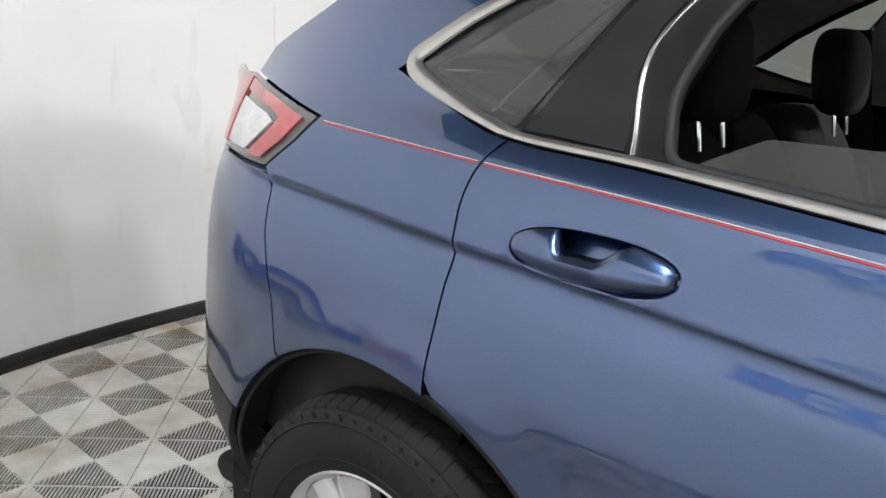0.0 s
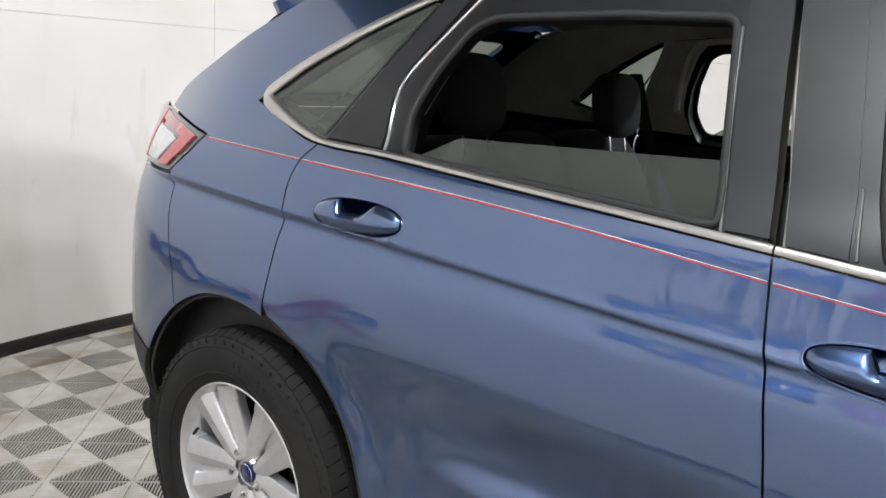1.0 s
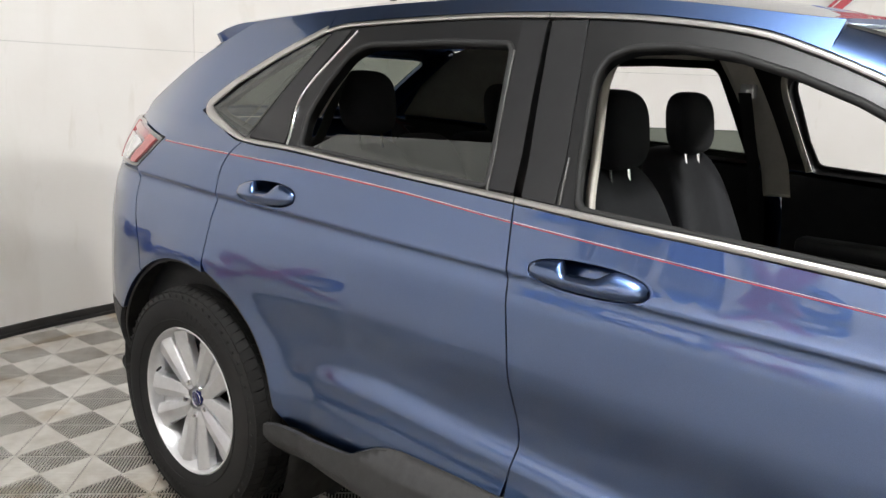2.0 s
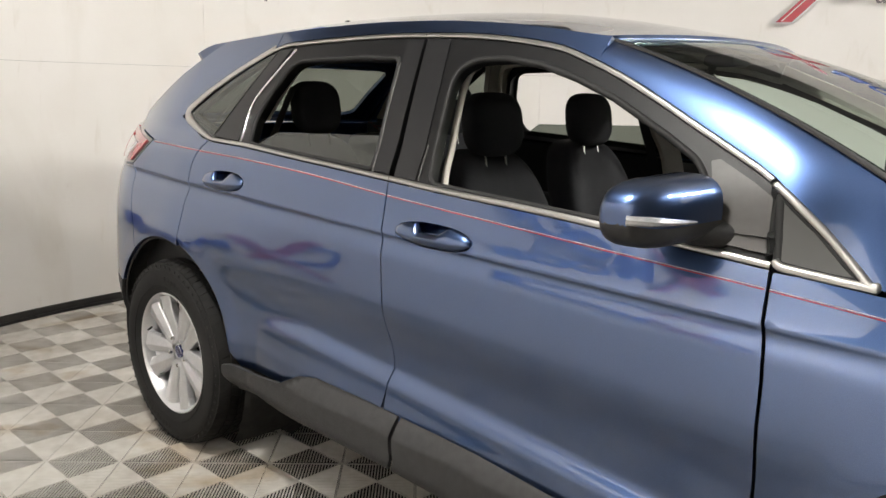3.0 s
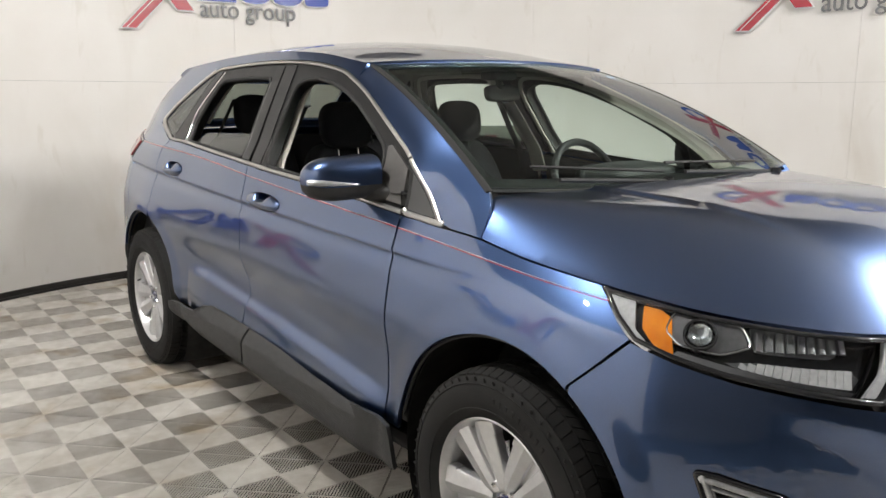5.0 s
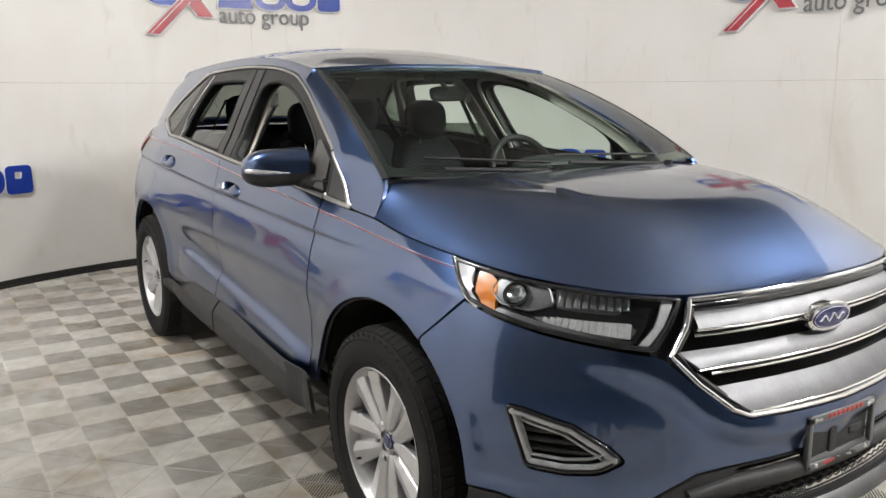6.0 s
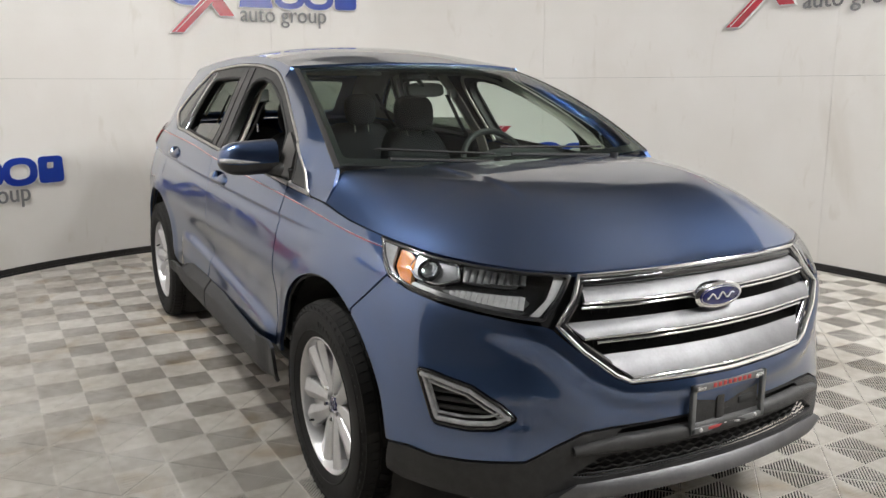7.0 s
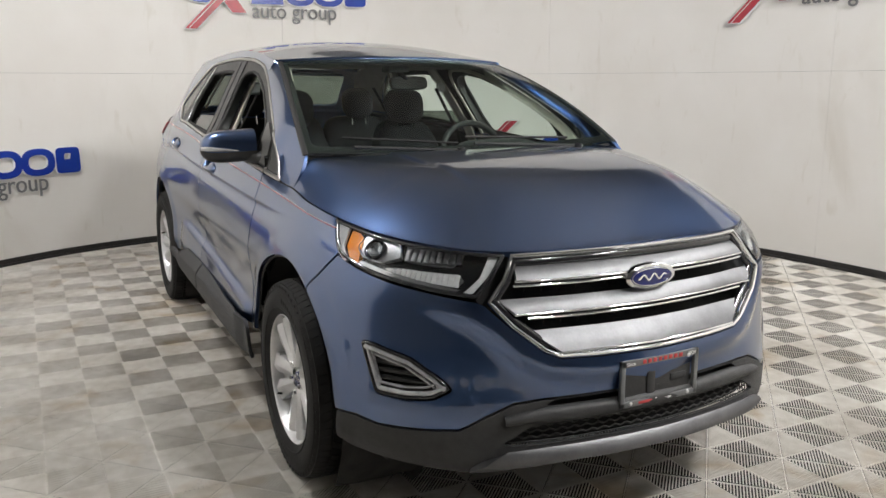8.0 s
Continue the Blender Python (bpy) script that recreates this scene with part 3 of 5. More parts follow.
def wall_sign(arc_right, base_z):
    """arc_right: the way along the wall at the sign's right end."""
    e = empty("wall_sign", "blue, red and grey raised sign shapes on the white wall", "sign", "signs on the booth wall")
    a0 = arc_right + 1.755
    for nm, line, holes, col, off in SIGN:
        mt = SIGNBLUE if col == "b" else SIGNRED
        part(nm, slab(line, .012, a0, base_z, .022 + off, holes), mt, e)
        part("backing", slab(grown(line, .010), .014, a0, base_z, .016 + off, [grown(h, -.010) for h in holes]), SIGNEDGE, e)
    part("pinline", slab([(.035, -.235), (.043, -.235), (.655, .365), (.647, .365)], .004, a0, base_z, .049), SIGNEDGE, e)
    bm = bmesh.new()
    vs = []
    for x, h in WORDS[0]:
        p, n, _ = wall_at(a0 - .64 - float(x))
        vs.append(bm.verts.new((p.x + n.x * .018, p.y + n.y * .018, base_z - .128 + float(h))))
    for f in WORDS[1]:
        if len(set(f)) > 2:
            bm.faces.new([vs[k] for k in f])
    bmesh.ops.recalc_face_normals(bm, faces=bm.faces)
    r = bmesh.ops.extrude_face_region(bm, geom=bm.faces[:])
    p, n, _ = wall_at(a0 - 1.05)
    for v in r["geom"]:
        if isinstance(v, bmesh.types.BMVert):
            v.co += n * .008
    me = bpy.data.meshes.new("lettering")
    bm.to_mesh(me)
    bm.free()
    part("lettering", me, SIGNGREY, e, "grey raised small lettering")


for i in range(5):
    for arc, z in ((12.10 + i * GIRTH / 5, 2.18), (14.87 + i * GIRTH / 5, .705)):
        if DOOR < arc % GIRTH < GIRTH - DOORN - 1.9:
            wall_sign(arc, z)


# ---- the car ----
car = empty("car", "dark blue metallic crossover car, windows lowered, thin red pinstripe", "car")
AXR, AXF, WR = -1.4245, 1.4245, .372
ARCH = .455


def front(u, v):
    """The skin carried across the car's nose: u past the middle comes out on the car's left."""
    u, v = np.asarray(u, float), np.asarray(v, float)
    p = body(np.where(u > S_MAX, 2 * S_MAX - u, u), v)
    p[..., 1] = np.where(u > S_MAX, p[..., 1], -p[..., 1])
    return p


def both(poly):
    """An open line on the right half, closed over the nose with its mirror image."""
    return list(poly) + [(2 * S_MAX - u, v) for u, v in reversed(poly)]


def arch(ax, a0, a1, r=ARCH, n=24):
    """Wheel-arch points, degrees from straight ahead, upward positive."""
    return [(s_of_x(ax) + r * math.cos(radians(a)), .385 + r * math.sin(radians(a))) for a in np.linspace(a0, a1, n)]


ROWS = np.r_[np.arange(.32, .47, .03), np.arange(.47, .637, .006), np.arange(.64, .91, .03), np.arange(.915, .945, .012), np.arange(.945, .987, .006), np.arange(1.0, 1.7, .03)]
RAIL = [(-1.575, 1.295), (-1.446, 1.397), (-1.277, 1.486), (-1.10, 1.565), (-.926, 1.583), (-.563, 1.594), (-.332, 1.592), (-.078, 1.580), (.159, 1.550), (.289, 1.513),
        (.416, 1.465), (.535, 1.411), (.646, 1.358), (.748, 1.309), (.827, 1.268), (.93, 1.195), (1.011, 1.126), (1.071, 1.073)]
BELT = [(-1.575, 1.295), (-1.40, 1.240), (-1.275, 1.215), (-1.05, 1.208), (-.75, 1.191), (-.45, 1.174), (-.24, 1.161), (0, 1.145), (.264, 1.131), (.6, 1.108), (.869, 1.086), (1.071, 1.069)]
RAILS = spline(RAIL, 4)
BELTS = spline(BELT, 4)
GAP_C = spline([(-1.283, 1.216), (-1.311, 1.18), (-1.324, 1.125), (-1.322, 1.08), (-1.318, 1.02), (-1.314, .955), (-1.312, .90), (-1.305, .826)], 3)
GAP_B = spline([(-.238, 1.161), (-.231, 1.11), (-.222, 1.05), (-.205, .97), (-.182, .84), (-.168, .725), (-.155, .65), (-.158, .585), (-.17, .505)], 3)
GAP_A = spline([(.869, 1.086), (.873, 1.05), (.879, .988), (.898, .885), (.906, .73), (.903, .6), (.896, .446)], 3)


def rail_z(s):
    return np.interp(s, [p[0] for p in RAIL], [p[1] for p in RAIL])


def roof_edge_z(x):
    return np.interp(x, [-1.80, -1.5, -1.1, -.93, -.6, -.33, -.08, .16, .33], [1.555, 1.592, 1.618, 1.626, 1.634, 1.630, 1.615, 1.588, 1.556])


_re = np.linspace(-1.85, .40, 120)
_rz = smooth(roof_edge_z(_re), 5)
_rw = body(_re, _rz)[:, 1]


def roof_line(x):
    return np.interp(x, _re, _rw), np.interp(x, _re, _rz)


_cx0 = np.linspace(-1.9, .5, 120)
_cz0 = smooth(np.interp(_cx0, [-1.9, -1.75, -1.6, -1.3, -.8, -.3, 0, .2, .42], [1.600, 1.622, 1.645, 1.677, 1.694, 1.687, 1.656, 1.613, 1.553]), 6)


def roof(u, v):
    """u: x along the middle; v: -1 to 1 across. The front edge bows ahead."""
    u, v = np.asarray(u, float), np.asarray(v, float)
    w, ze = roof_line(u)
    zc = np.interp(u, _cx0, _cz0)
    k = 1 - np.abs(v) ** 2.4
    bow = .09 * (1 - v * v) * np.clip((u + 1.0) / 1.3, 0, 1) ** 2
    return np.stack([u + bow, w * v, ze + (zc - ze) * k], -1)


WS_BASE, WS_TOP = np.array((1.19, .757, 1.182)), np.array((.326, .592, 1.556))


def ws_edge(v):
    v = np.asarray(v, float)[..., None]
    p = WS_BASE + (WS_TOP - WS_BASE) * v
    return p + np.array((.02, .012, .030)) * (4 * v * (1 - v))


def windshield(u, v):
    """u: -1 to 1 across; v: 0 at the foot to 1 at the roof."""
    u, v = np.asarray(u, float), np.asarray(v, float)
    e = ws_edge(v)
    k = 1 - u * u
    cx = e[..., 0] + k * (.165 * (1 - v) + .085 * v)
    cz = e[..., 2] + k * (-.012 * (1 - v) + .018 * v)
    return np.stack([cx, e[..., 1] * u, cz], -1)


# hood: a gentle crown that rolls off to its edge line
_he = [(1.233, 1.058), (1.411, 1.033), (1.564, 1.019), (1.673, 1.009), (1.955, .983), (2.21, .969), (2.42, .958), (2.537, .955), (2.715, .956), (2.93, .958), (S_MAX, .958)]
HOODLINE = spline(_he, 5)
_hl = np.array(spline(_he, 50))
_hb = body(_hl[:, 0], _hl[:, 1])
_hb = np.concatenate([np.array([_hb[0] + (-d, -.002 * d / .05, .012 * d / .05) for d in np.arange(.15, 0, -.004)]), _hb])
_hb = np.concatenate([_hb, (_hb * (1, -1, 1))[::-1]])
_hd = np.r_[0, np.cumsum(np.linalg.norm(np.diff(_hb, axis=0), axis=1))]
_hb = np.stack([np.interp(np.arange(0, _hd[-1], .002), _hd, _hb[:, i]) for i in range(3)], 1)


def hood(u, v):
    """u: x; v: y."""
    u, v = np.asarray(u, float), np.asarray(v, float)
    d = np.sqrt((u[..., None] - _hb[:, 0]) ** 2 + (v[..., None] - _hb[:, 1]) ** 2 + 1e-8)
    dm = d.min(-1)
    k = np.exp(-(d - dm[..., None]) / .05)
    ze = (k * _hb[:, 2]).sum(-1) / k.sum(-1)
    # a rounded measure of the way in from the edge
    crowd = np.exp(-(d - dm[..., None]) / .04).sum(-1) * .002
    dm = np.clip(dm - .04 * np.log(np.maximum(crowd / np.sqrt(.2513 * (dm + .025)), 1)), 0, None)
    t = u - 1.3
    z = 1.183 - .028 * t - .20 * np.clip(u - 1.55, 0, None) ** 2.1 - .018 * (v / .7) ** 2
    reach = .10 + .26 * np.clip((u - 1.19) / .50, 0, 1) ** .8
    f = np.clip(1 - np.clip(dm, 0, None) / reach, 0, 1)
    z = z - (z - ze) * f ** 1.9
    # the raised middle, bounded by two creases that die out ahead
    yc = .455 - .05 * (u - 1.36) / .69
    k = np.clip((yc - np.abs(v)) / .020, 0, 1)
    z = z + .011 * (k * k * (3 - 2 * k)) * np.clip((2.07 - u) / .55, 0, 1)
    return np.stack([u, v, z], -1)


for side in (-1, 1):
    S = dict(side=side)
    # quarter panel with the rear pillar, up to the roof
    low = [(-1.692, .768), (-1.725, .864), (-1.789, .973), (-1.829, 1.078), (-1.842, 1.091), (-1.77, 1.147), (-1.725, 1.197), (-1.872, 1.218), (-2.095, 1.245)]
    hatch = [(-2.055, 1.305), (-1.89, 1.387), (-1.76, 1.461), (-1.665, 1.509), (-1.56, 1.562)]
    top = [(x, float(roof_line(x)[1])) for x in (-1.5, -1.4, -1.25, -1.11)]
    inner = [(-1.11, float(rail_z(-1.11)))] + [p for p in RAILS if p[0] < -1.115][::-1] + [p for p in BELTS if p[0] < -1.29][1:]
    o = arch(AXR, 75, 124)
    panel("quarter_panel", low + hatch + top + inner + GAP_C + o, body, PAINT, car, rows=ROWS, step=.025, **S)
    # roof rail and front pillar
    up = [(x, float(roof_line(x)[1])) for x in np.linspace(.335, -1.11, 30)]
    panel("roof_rail", [(-1.11, float(rail_z(-1.11)))] + [p for p in RAILS if -1.105 <= p[0] <= .33] + up, body, PAINT, car, step=.025, gap=.0005, **S)

    low_line = np.array([p for p in RAILS if p[0] >= .289] + [(1.13, 1.069), (1.231, 1.061)])
    dl = np.r_[0, np.cumsum(np.hypot(*np.diff(body(low_line[:, 0], low_line[:, 1])[:, [0, 2]], axis=0).T))]
    dl /= dl[-1]

    def pillar_guides(u):
        u = np.asarray(u, float)
        s, z = np.interp(1 - u, dl, low_line[:, 0]), np.interp(1 - u, dl, low_line[:, 1])
        a, b = body(s, z), ws_edge(u)
        up = body(s, z + .01) - a
        up = up / np.linalg.norm(up, axis=-1, keepdims=True)
        return a, a + up * (.60 * np.linalg.norm(b - a, axis=-1))[..., None], b

    # the crown line of the pillar, evened out along its length
    pu = np.linspace(0, 1, 81)
    pc = pillar_guides(pu)[1]
    wgt = np.exp(-.5 * (np.arange(-24, 25) / 9.) ** 2)
    for k in range(3):
        ends = np.r_[2 * pc[0, k] - pc[24:0:-1, k], pc[:, k], 2 * pc[-1, k] - pc[-2:-26:-1, k]]
        pc[:, k] = np.convolve(ends, wgt / wgt.sum(), "valid")

    def pillar(u, v):
        """u: 0 at the foot to 1 at the roof; v: 0 at the chrome to 1 at the glass."""
        a, _, b = pillar_guides(u)
        c = np.stack([np.interp(u, pu, pc[:, k]) for k in range(3)], -1)
        v = np.asarray(v, float)[..., None]
        return (1 - v) ** 2 * a + 2 * v * (1 - v) * c + v * v * b

    panel("front_pillar", [(0, 0), (1, 0), (1, 1), (0, 1)], pillar, PAINT, car, step=.04, gap=.001, outward=(.3, .2, .9), **S)

    # doors
    door_r = [p for p in BELTS if -1.275 < p[0] < -.245] + GAP_B[:-2] + [(-.175, .500), (-.45, .507), (-.56, .490), (-.62, .462), (-.91, .450)] + arch(AXR, 13, 73, ARCH + .012)[:] + GAP_C[::-1][1:]
    recess_r = [(p, q + .02 * (p + 1.086)) for p, q in ring_pts(-1.086, 1.0845, .134, .0385, 44, .84)]
    rd = panel("rear_door", door_r, body, PAINT, car, rows=ROWS, step=.025, holes=[recess_r], **S)
    door_f = [p for p in BELTS if -.235 < p[0] < .866] + GAP_A + [(.6, .455), (.2, .478), (-.165, .498)] + GAP_B[::-1][2:]
    recess_f = [(p, q - .02 * (p + .023)) for p, q in ring_pts(-.023, 1.0335, .144, .0355, 44, .84)]
    fd = panel("front_door", door_f, body, PAINT, car, rows=ROWS, step=.025, holes=[recess_f], **S)
    for d, rc, c0, c1, z0, zm, z1 in ((rd, recess_r, -1.214, -.956, 1.086, 1.069, 1.082), (fd, recess_f, -.161, .117, 1.035, 1.020, 1.029)):
        mid = np.mean(rc, 0)

        def cup(u, v, mid=mid):
            u, v = np.asarray(u, float), np.asarray(v, float)
            r = np.hypot((u - mid[0]) / .145, (v - mid[1]) / .042)
            p = body(u, v)
            p[..., 1] -= .048 * np.clip(1 - r * r, 0, 1) ** .5 + .003
            return p
        panel("handle_recess", rc, cup, PAINT, d, step=.010, depth=0, gap=-.003, **S)
        part("recess_edge", ribbon(dense(ccw(rc), .01), body, .007, .0035, closed=True, k=4, **S), PAINT, d)
        loop = np.array(inset(dense(ccw(rc), .004), .0045))
        us = np.linspace(loop[:, 0].min() + .003, loop[:, 0].max() - .003, 36)
        vs, m = [], 12
        for i, u in enumerate(us):
            f = 2 * i / 35 - 1
            hits = []
            for (xa, za), (xb, zb) in zip(loop, np.roll(loop, -1, 0)):
                if (xa > u) != (xb > u):
                    hits.append(za + (zb - za) * (u - xa) / (xb - xa))
            lo_, hi_ = min(hits), max(hits)
            # the grip opening: the bar's upper edge drops in the middle
            dip = np.clip((f + .42) / .10, 0, 1) * np.clip((.50 - f) / .42, 0, 1)
            dip = dip * dip * (3 - 2 * dip)
            rise = (1 - abs(f) ** 3) ** .5
            base_y = float(body(u, (lo_ + hi_) / 2)[1])
            for fr, out in ((0, -.006), (.03, .003), (.16, .013), (.32, .0205), (.38, .0225), (.45, .0225), (.70, .0175), (.93, .010), (1, .004), (1, -.004), (.6, -.010), (.2, -.012)):
                zz = lo_ + (hi_ - lo_) * (fr if fr < .46 else .45 + (fr - .45) * (1 - .78 * dip))
                yy = float(body(u, zz)[1]) * .5 + base_y * .5
                vs.append((float(body(u, zz)[0]), side * (yy + out * (.15 + .85 * rise)), zz))
        fs = [(i * m + j, i * m + (j + 1) % m, (i + 1) * m + (j + 1) % m, (i + 1) * m + j) for i in range(35) for j in range(m)]
        fs += [tuple(reversed(range(m))), tuple(range(35 * m, 36 * m))]
        fs = fs if side < 0 else [tuple(reversed(q)) for q in fs]
        part("door_handle", (vs, fs), PAINT, d)

    # window frames of the doors
    def ring_in(z):
        return lambda u, v: body(u, v) - np.array((0, z, 0))
    div = [(-1.272, 1.226), (-1.225, 1.317), (-1.165, 1.42), (-1.080, 1.556)]
    toprail = [(p[0], p[1] - .016) for p in RAILS]
    open_r = rounded([(-1.032, 1.213), (-1.062, 1.302), (-1.036, 1.395), (-.985, 1.492), (-.93, 1.517), (-.64, 1.525), (-.408, 1.520), (-.378, 1.40), (-.325, 1.178)], .03)
    fr_r = div + [p for p in toprail if -1.06 < p[0] < -.345] + [(-.332, 1.575), (-.249, 1.172)] + [(p[0], p[1] + .010) for p in BELTS if -1.27 < p[0] < -.26][::-1]
    panel("window_frame", fr_r, ring_in(.008), FRAMEBLACK, rd, holes=[open_r], depth=.045, step=.03, **S)
    open_f = rounded([(-.090, 1.160), (-.121, 1.254), (-.160, 1.442), (-.146, 1.487), (-.091, 1.512), (.016, 1.515), (.145, 1.497), (.275, 1.461), (.40, 1.416), (.571, 1.335), (.665, 1.285), (.703, 1.235), (.712, 1.113)], .03)
    fr_f = [(-.227, 1.170), (-.322, 1.574)] + [p for p in toprail if -.31 < p[0] < .82] + [(.832, 1.247), (.858, 1.098)] + [(p[0], p[1] + .010) for p in BELTS if -.22 < p[0] < .855][::-1]
    panel("window_frame", fr_f, ring_in(.008), FRAMEBLACK, fd, holes=[open_f], depth=.045, step=.03, **S)
    panel("pillar_applique", [(-.3335, 1.568), (-.2505, 1.182), (-.319, 1.184), (-.372, 1.40), (-.394, 1.512), (-.408, 1.572)], ring_in(.003), PILLAR, rd, depth=.006, step=.03, gap=0, **S)
    panel("pillar_applique", [(-.3205, 1.568), (-.2255, 1.176), (-.138, 1.171), (-.152, 1.262), (-.190, 1.44), (-.205, 1.50), (-.222, 1.570)], ring_in(.003), PILLAR, fd, depth=.006, step=.03, gap=0, **S)
    panel("pillar_applique", [(-1.268, 1.232), (-1.225, 1.317), (-1.165, 1.42), (-1.085, 1.552), (-1.010, 1.556), (-1.058, 1.472), (-1.108, 1.392), (-1.118, 1.325), (-1.092, 1.226)], ring_in(.003), PILLAR, rd, depth=.006, step=.03, gap=0, **S)
    # rubber seals and bright edges round the openings
    for op, d in ((open_r, rd), (open_f, fd)):
        lp = np.array(dense(ccw(op), .03))
        part("window_seal", ribbon(inset(lp, .006), ring_in(.012), .018, .012, closed=True, **S), SEAL, d)
    part("bright_strip", ribbon(spline([(-1.078, 1.222), (-1.108, 1.327), (-1.096, 1.392), (-1.042, 1.473), (-.985, 1.553)], 5), ring_in(.004), .009, .006, **S), CHROME, rd)
    part("bright_strip", ribbon(spline([(-.128, 1.172), (-.138, 1.22), (-.147, 1.268)], 4), ring_in(.004), .005, .003, **S), SAIL, fd)
    part("bright_strip", ribbon(spline([(-.262, 1.18), (-.272, 1.225), (-.280, 1.262)], 4), ring_in(.004), .004, .003, **S), SAIL, rd)
    part("pillar_edge", ribbon(spline([(-.325, 1.178), (-.355, 1.30), (-.378, 1.40), (-.400, 1.500)], 4), ring_in(.004), .005, .003, **S), SAIL, rd)
    # lowered panes
    gl = panel("window_pane", rounded([(-1.055, 1.19), (-.92, 1.263), (-.352, 1.281), (-.30, 1.15), (-.6, 1.165)], .008), ring_in(.034), PRIVACY, rd, "lowered dark privacy glass", depth=.004, step=.06, gap=0, **S)
    gl.visible_shadow = False
    # fixed panes
    qd = [(-1.545, 1.299), (-1.40, 1.258), (-1.29, 1.234), (-1.285, 1.236), (-1.235, 1.325), (-1.175, 1.426), (-1.10, 1.545), (-1.19, 1.508), (-1.30, 1.452), (-1.40, 1.394), (-1.49, 1.33)]
    g = panel("quarter_window", rounded(qd, .02), ring_in(.006), PRIVACY, car, "dark fixed rear side glass", depth=.004, step=.06, gap=0, **S)
    g.visible_shadow = False
    part("glass_divider", ribbon([(-1.345, 1.250), (-1.27, 1.345), (-1.19, 1.435), (-1.12, 1.525)], ring_in(.006), .006, .003, k=4, **S), SAIL, car)
    part("window_edge", ribbon(dense(ccw(rounded(qd, .02)), .03), ring_in(.010), .028, .004, closed=True, **S), GLOSSBLACK, car)
    tq = rounded([(.876, 1.096), (.852, 1.232), (.93, 1.172), (1.0, 1.112), (1.04, 1.083), (.97, 1.086)], .010)
    g = panel("front_quarter_window", tq, ring_in(.008), APPLIQUE, car, "small grey glazed panel ahead of the door", depth=.004, step=.05, gap=0, **S)
    g.visible_shadow = False
    part("window_edge", ribbon(dense(ccw(tq), .03), ring_in(.008), .018, .006, closed=True, **S), SEAL, car)
    # chrome round the windows
    def cut(line, a, b, dz):
        xs, zs = [p[0] for p in line], [p[1] for p in line]
        return [(u, float(np.interp(u, xs, zs)) + dz) for u in [a] + [x for x in xs if a + .004 < x < b - .004] + [b]]
    kink = spline([(-1.30, 1.226), (-1.40, 1.250), (-1.49, 1.277), (-1.538, 1.298), (-1.549, 1.318), (-1.532, 1.336), (-1.49, 1.368), (-1.435, 1.405), (-1.277, 1.489), (-1.115, 1.561)], 5)
    kw = np.interp(np.arange(len(kink)), [0, 12, 20, 28, 45], [.020, .033, .036, .031, .023])
    part("chrome_surround", ribbon(kink, body, kw, .007, **S), MOULD, car, "polished metal window surround")
    part("belt_moulding", ribbon(cut(BELTS, -1.305, -.2395, .008), body, .016, .007, **S), MOULD, rd)
    part("belt_moulding", ribbon(cut(BELTS, -.2365, .867, .008), body, .016, .007, **S), MOULD, fd)
    tri = cut(BELTS, .874, 1.06, .008) + [(1.062, 1.083)] + cut(RAILS, .84, 1.05, -.010)[::-1]
    part("chrome_surround", ribbon(rounded(tri, .02)[1:], body, .018, .007, **S), MOULD, car)
    part("roof_moulding", ribbon(cut(RAILS, -1.112, -.332, -.008), body, .015, .006, **S), MOULD, rd)
    part("roof_moulding", ribbon(cut(RAILS, -.329, .832, -.008), body, .015, .006, **S), MOULD, fd)
    # pinstripe: white over red
    pin = [(-1.70, 1.189), (-1.31, 1.178), (-.95, 1.167), (-.573, 1.148), (-.2, 1.119), (.28, 1.087), (.67, 1.062), (.875, 1.048), (1.251, 1.015), (1.505, .994), (1.70, .980)]
    for a, b, own in ((-1.71, -1.318, car), (-1.305, -.236, rd), (-.228, .868, fd), (.878, 1.71, car)):
        for dz, mt, w in ((.0022, PIN_WHITE, .0018), (-.0008, PIN_RED, .0026)):
            part("pinstripe", ribbon([(u, float(np.interp(u, [p[0] for p in spline(pin, 8)], [p[1] for p in spline(pin, 8)])) + dz) for u in np.linspace(a, b, 40)], body, w, .0012, lift=.0028, k=2, **S), mt, own)

    # fender
    fe = [(.877, 1.083)] + [p for p in BELTS if p[0] > .88] + [(1.13, 1.066)] + HOODLINE[:16] + [(1.749, .946), (1.80, .912), (1.667, .783)] + arch(AXF, 58, 166, ARCH) + [(.985, .447)] + [(p[0] + .004, p[1]) for p in GAP_A[::-1][:-1]]
    panel("fender", fe, body, PAINT, car, rows=ROWS, step=.025, **S)
    # lower cladding: a shallow shelf under the door, then a flat face and a tucked lip
    def clad(u, v):
        p = body(u, v)
        u, v = np.asarray(u, float), np.asarray(v, float)
        lip = .461 - .03 * (u + .1)
        q = np.clip((lip + .050 - v) / .050, 0, 1)
        flat = np.clip((-.50 - u) / .10, 0, 1) + np.clip((u - .70 - (.5 - v)) / .05, 0, 1)
        q = np.maximum(q, np.clip(flat, 0, 1))
        under = np.clip((.385 - .05 * (u + .1) - v) / .06, 0, 1)
        p[..., 1] += .034 * q * (1.35 - .35 * q) - .022 * under ** 2
        return p
    panel("sill_cladding", [(-.095, .514), (-.25, .521), (-.47, .528), (-.545, .517), (-.62, .481), (-.80, .464), (-.93, .464), (-.968, .455), (-.975, .42), (-.94, .358), (-.105, .357), (-.085, .40), (-.092, .44)], clad, CLAD, car, step=.012, lift=.004, **S)
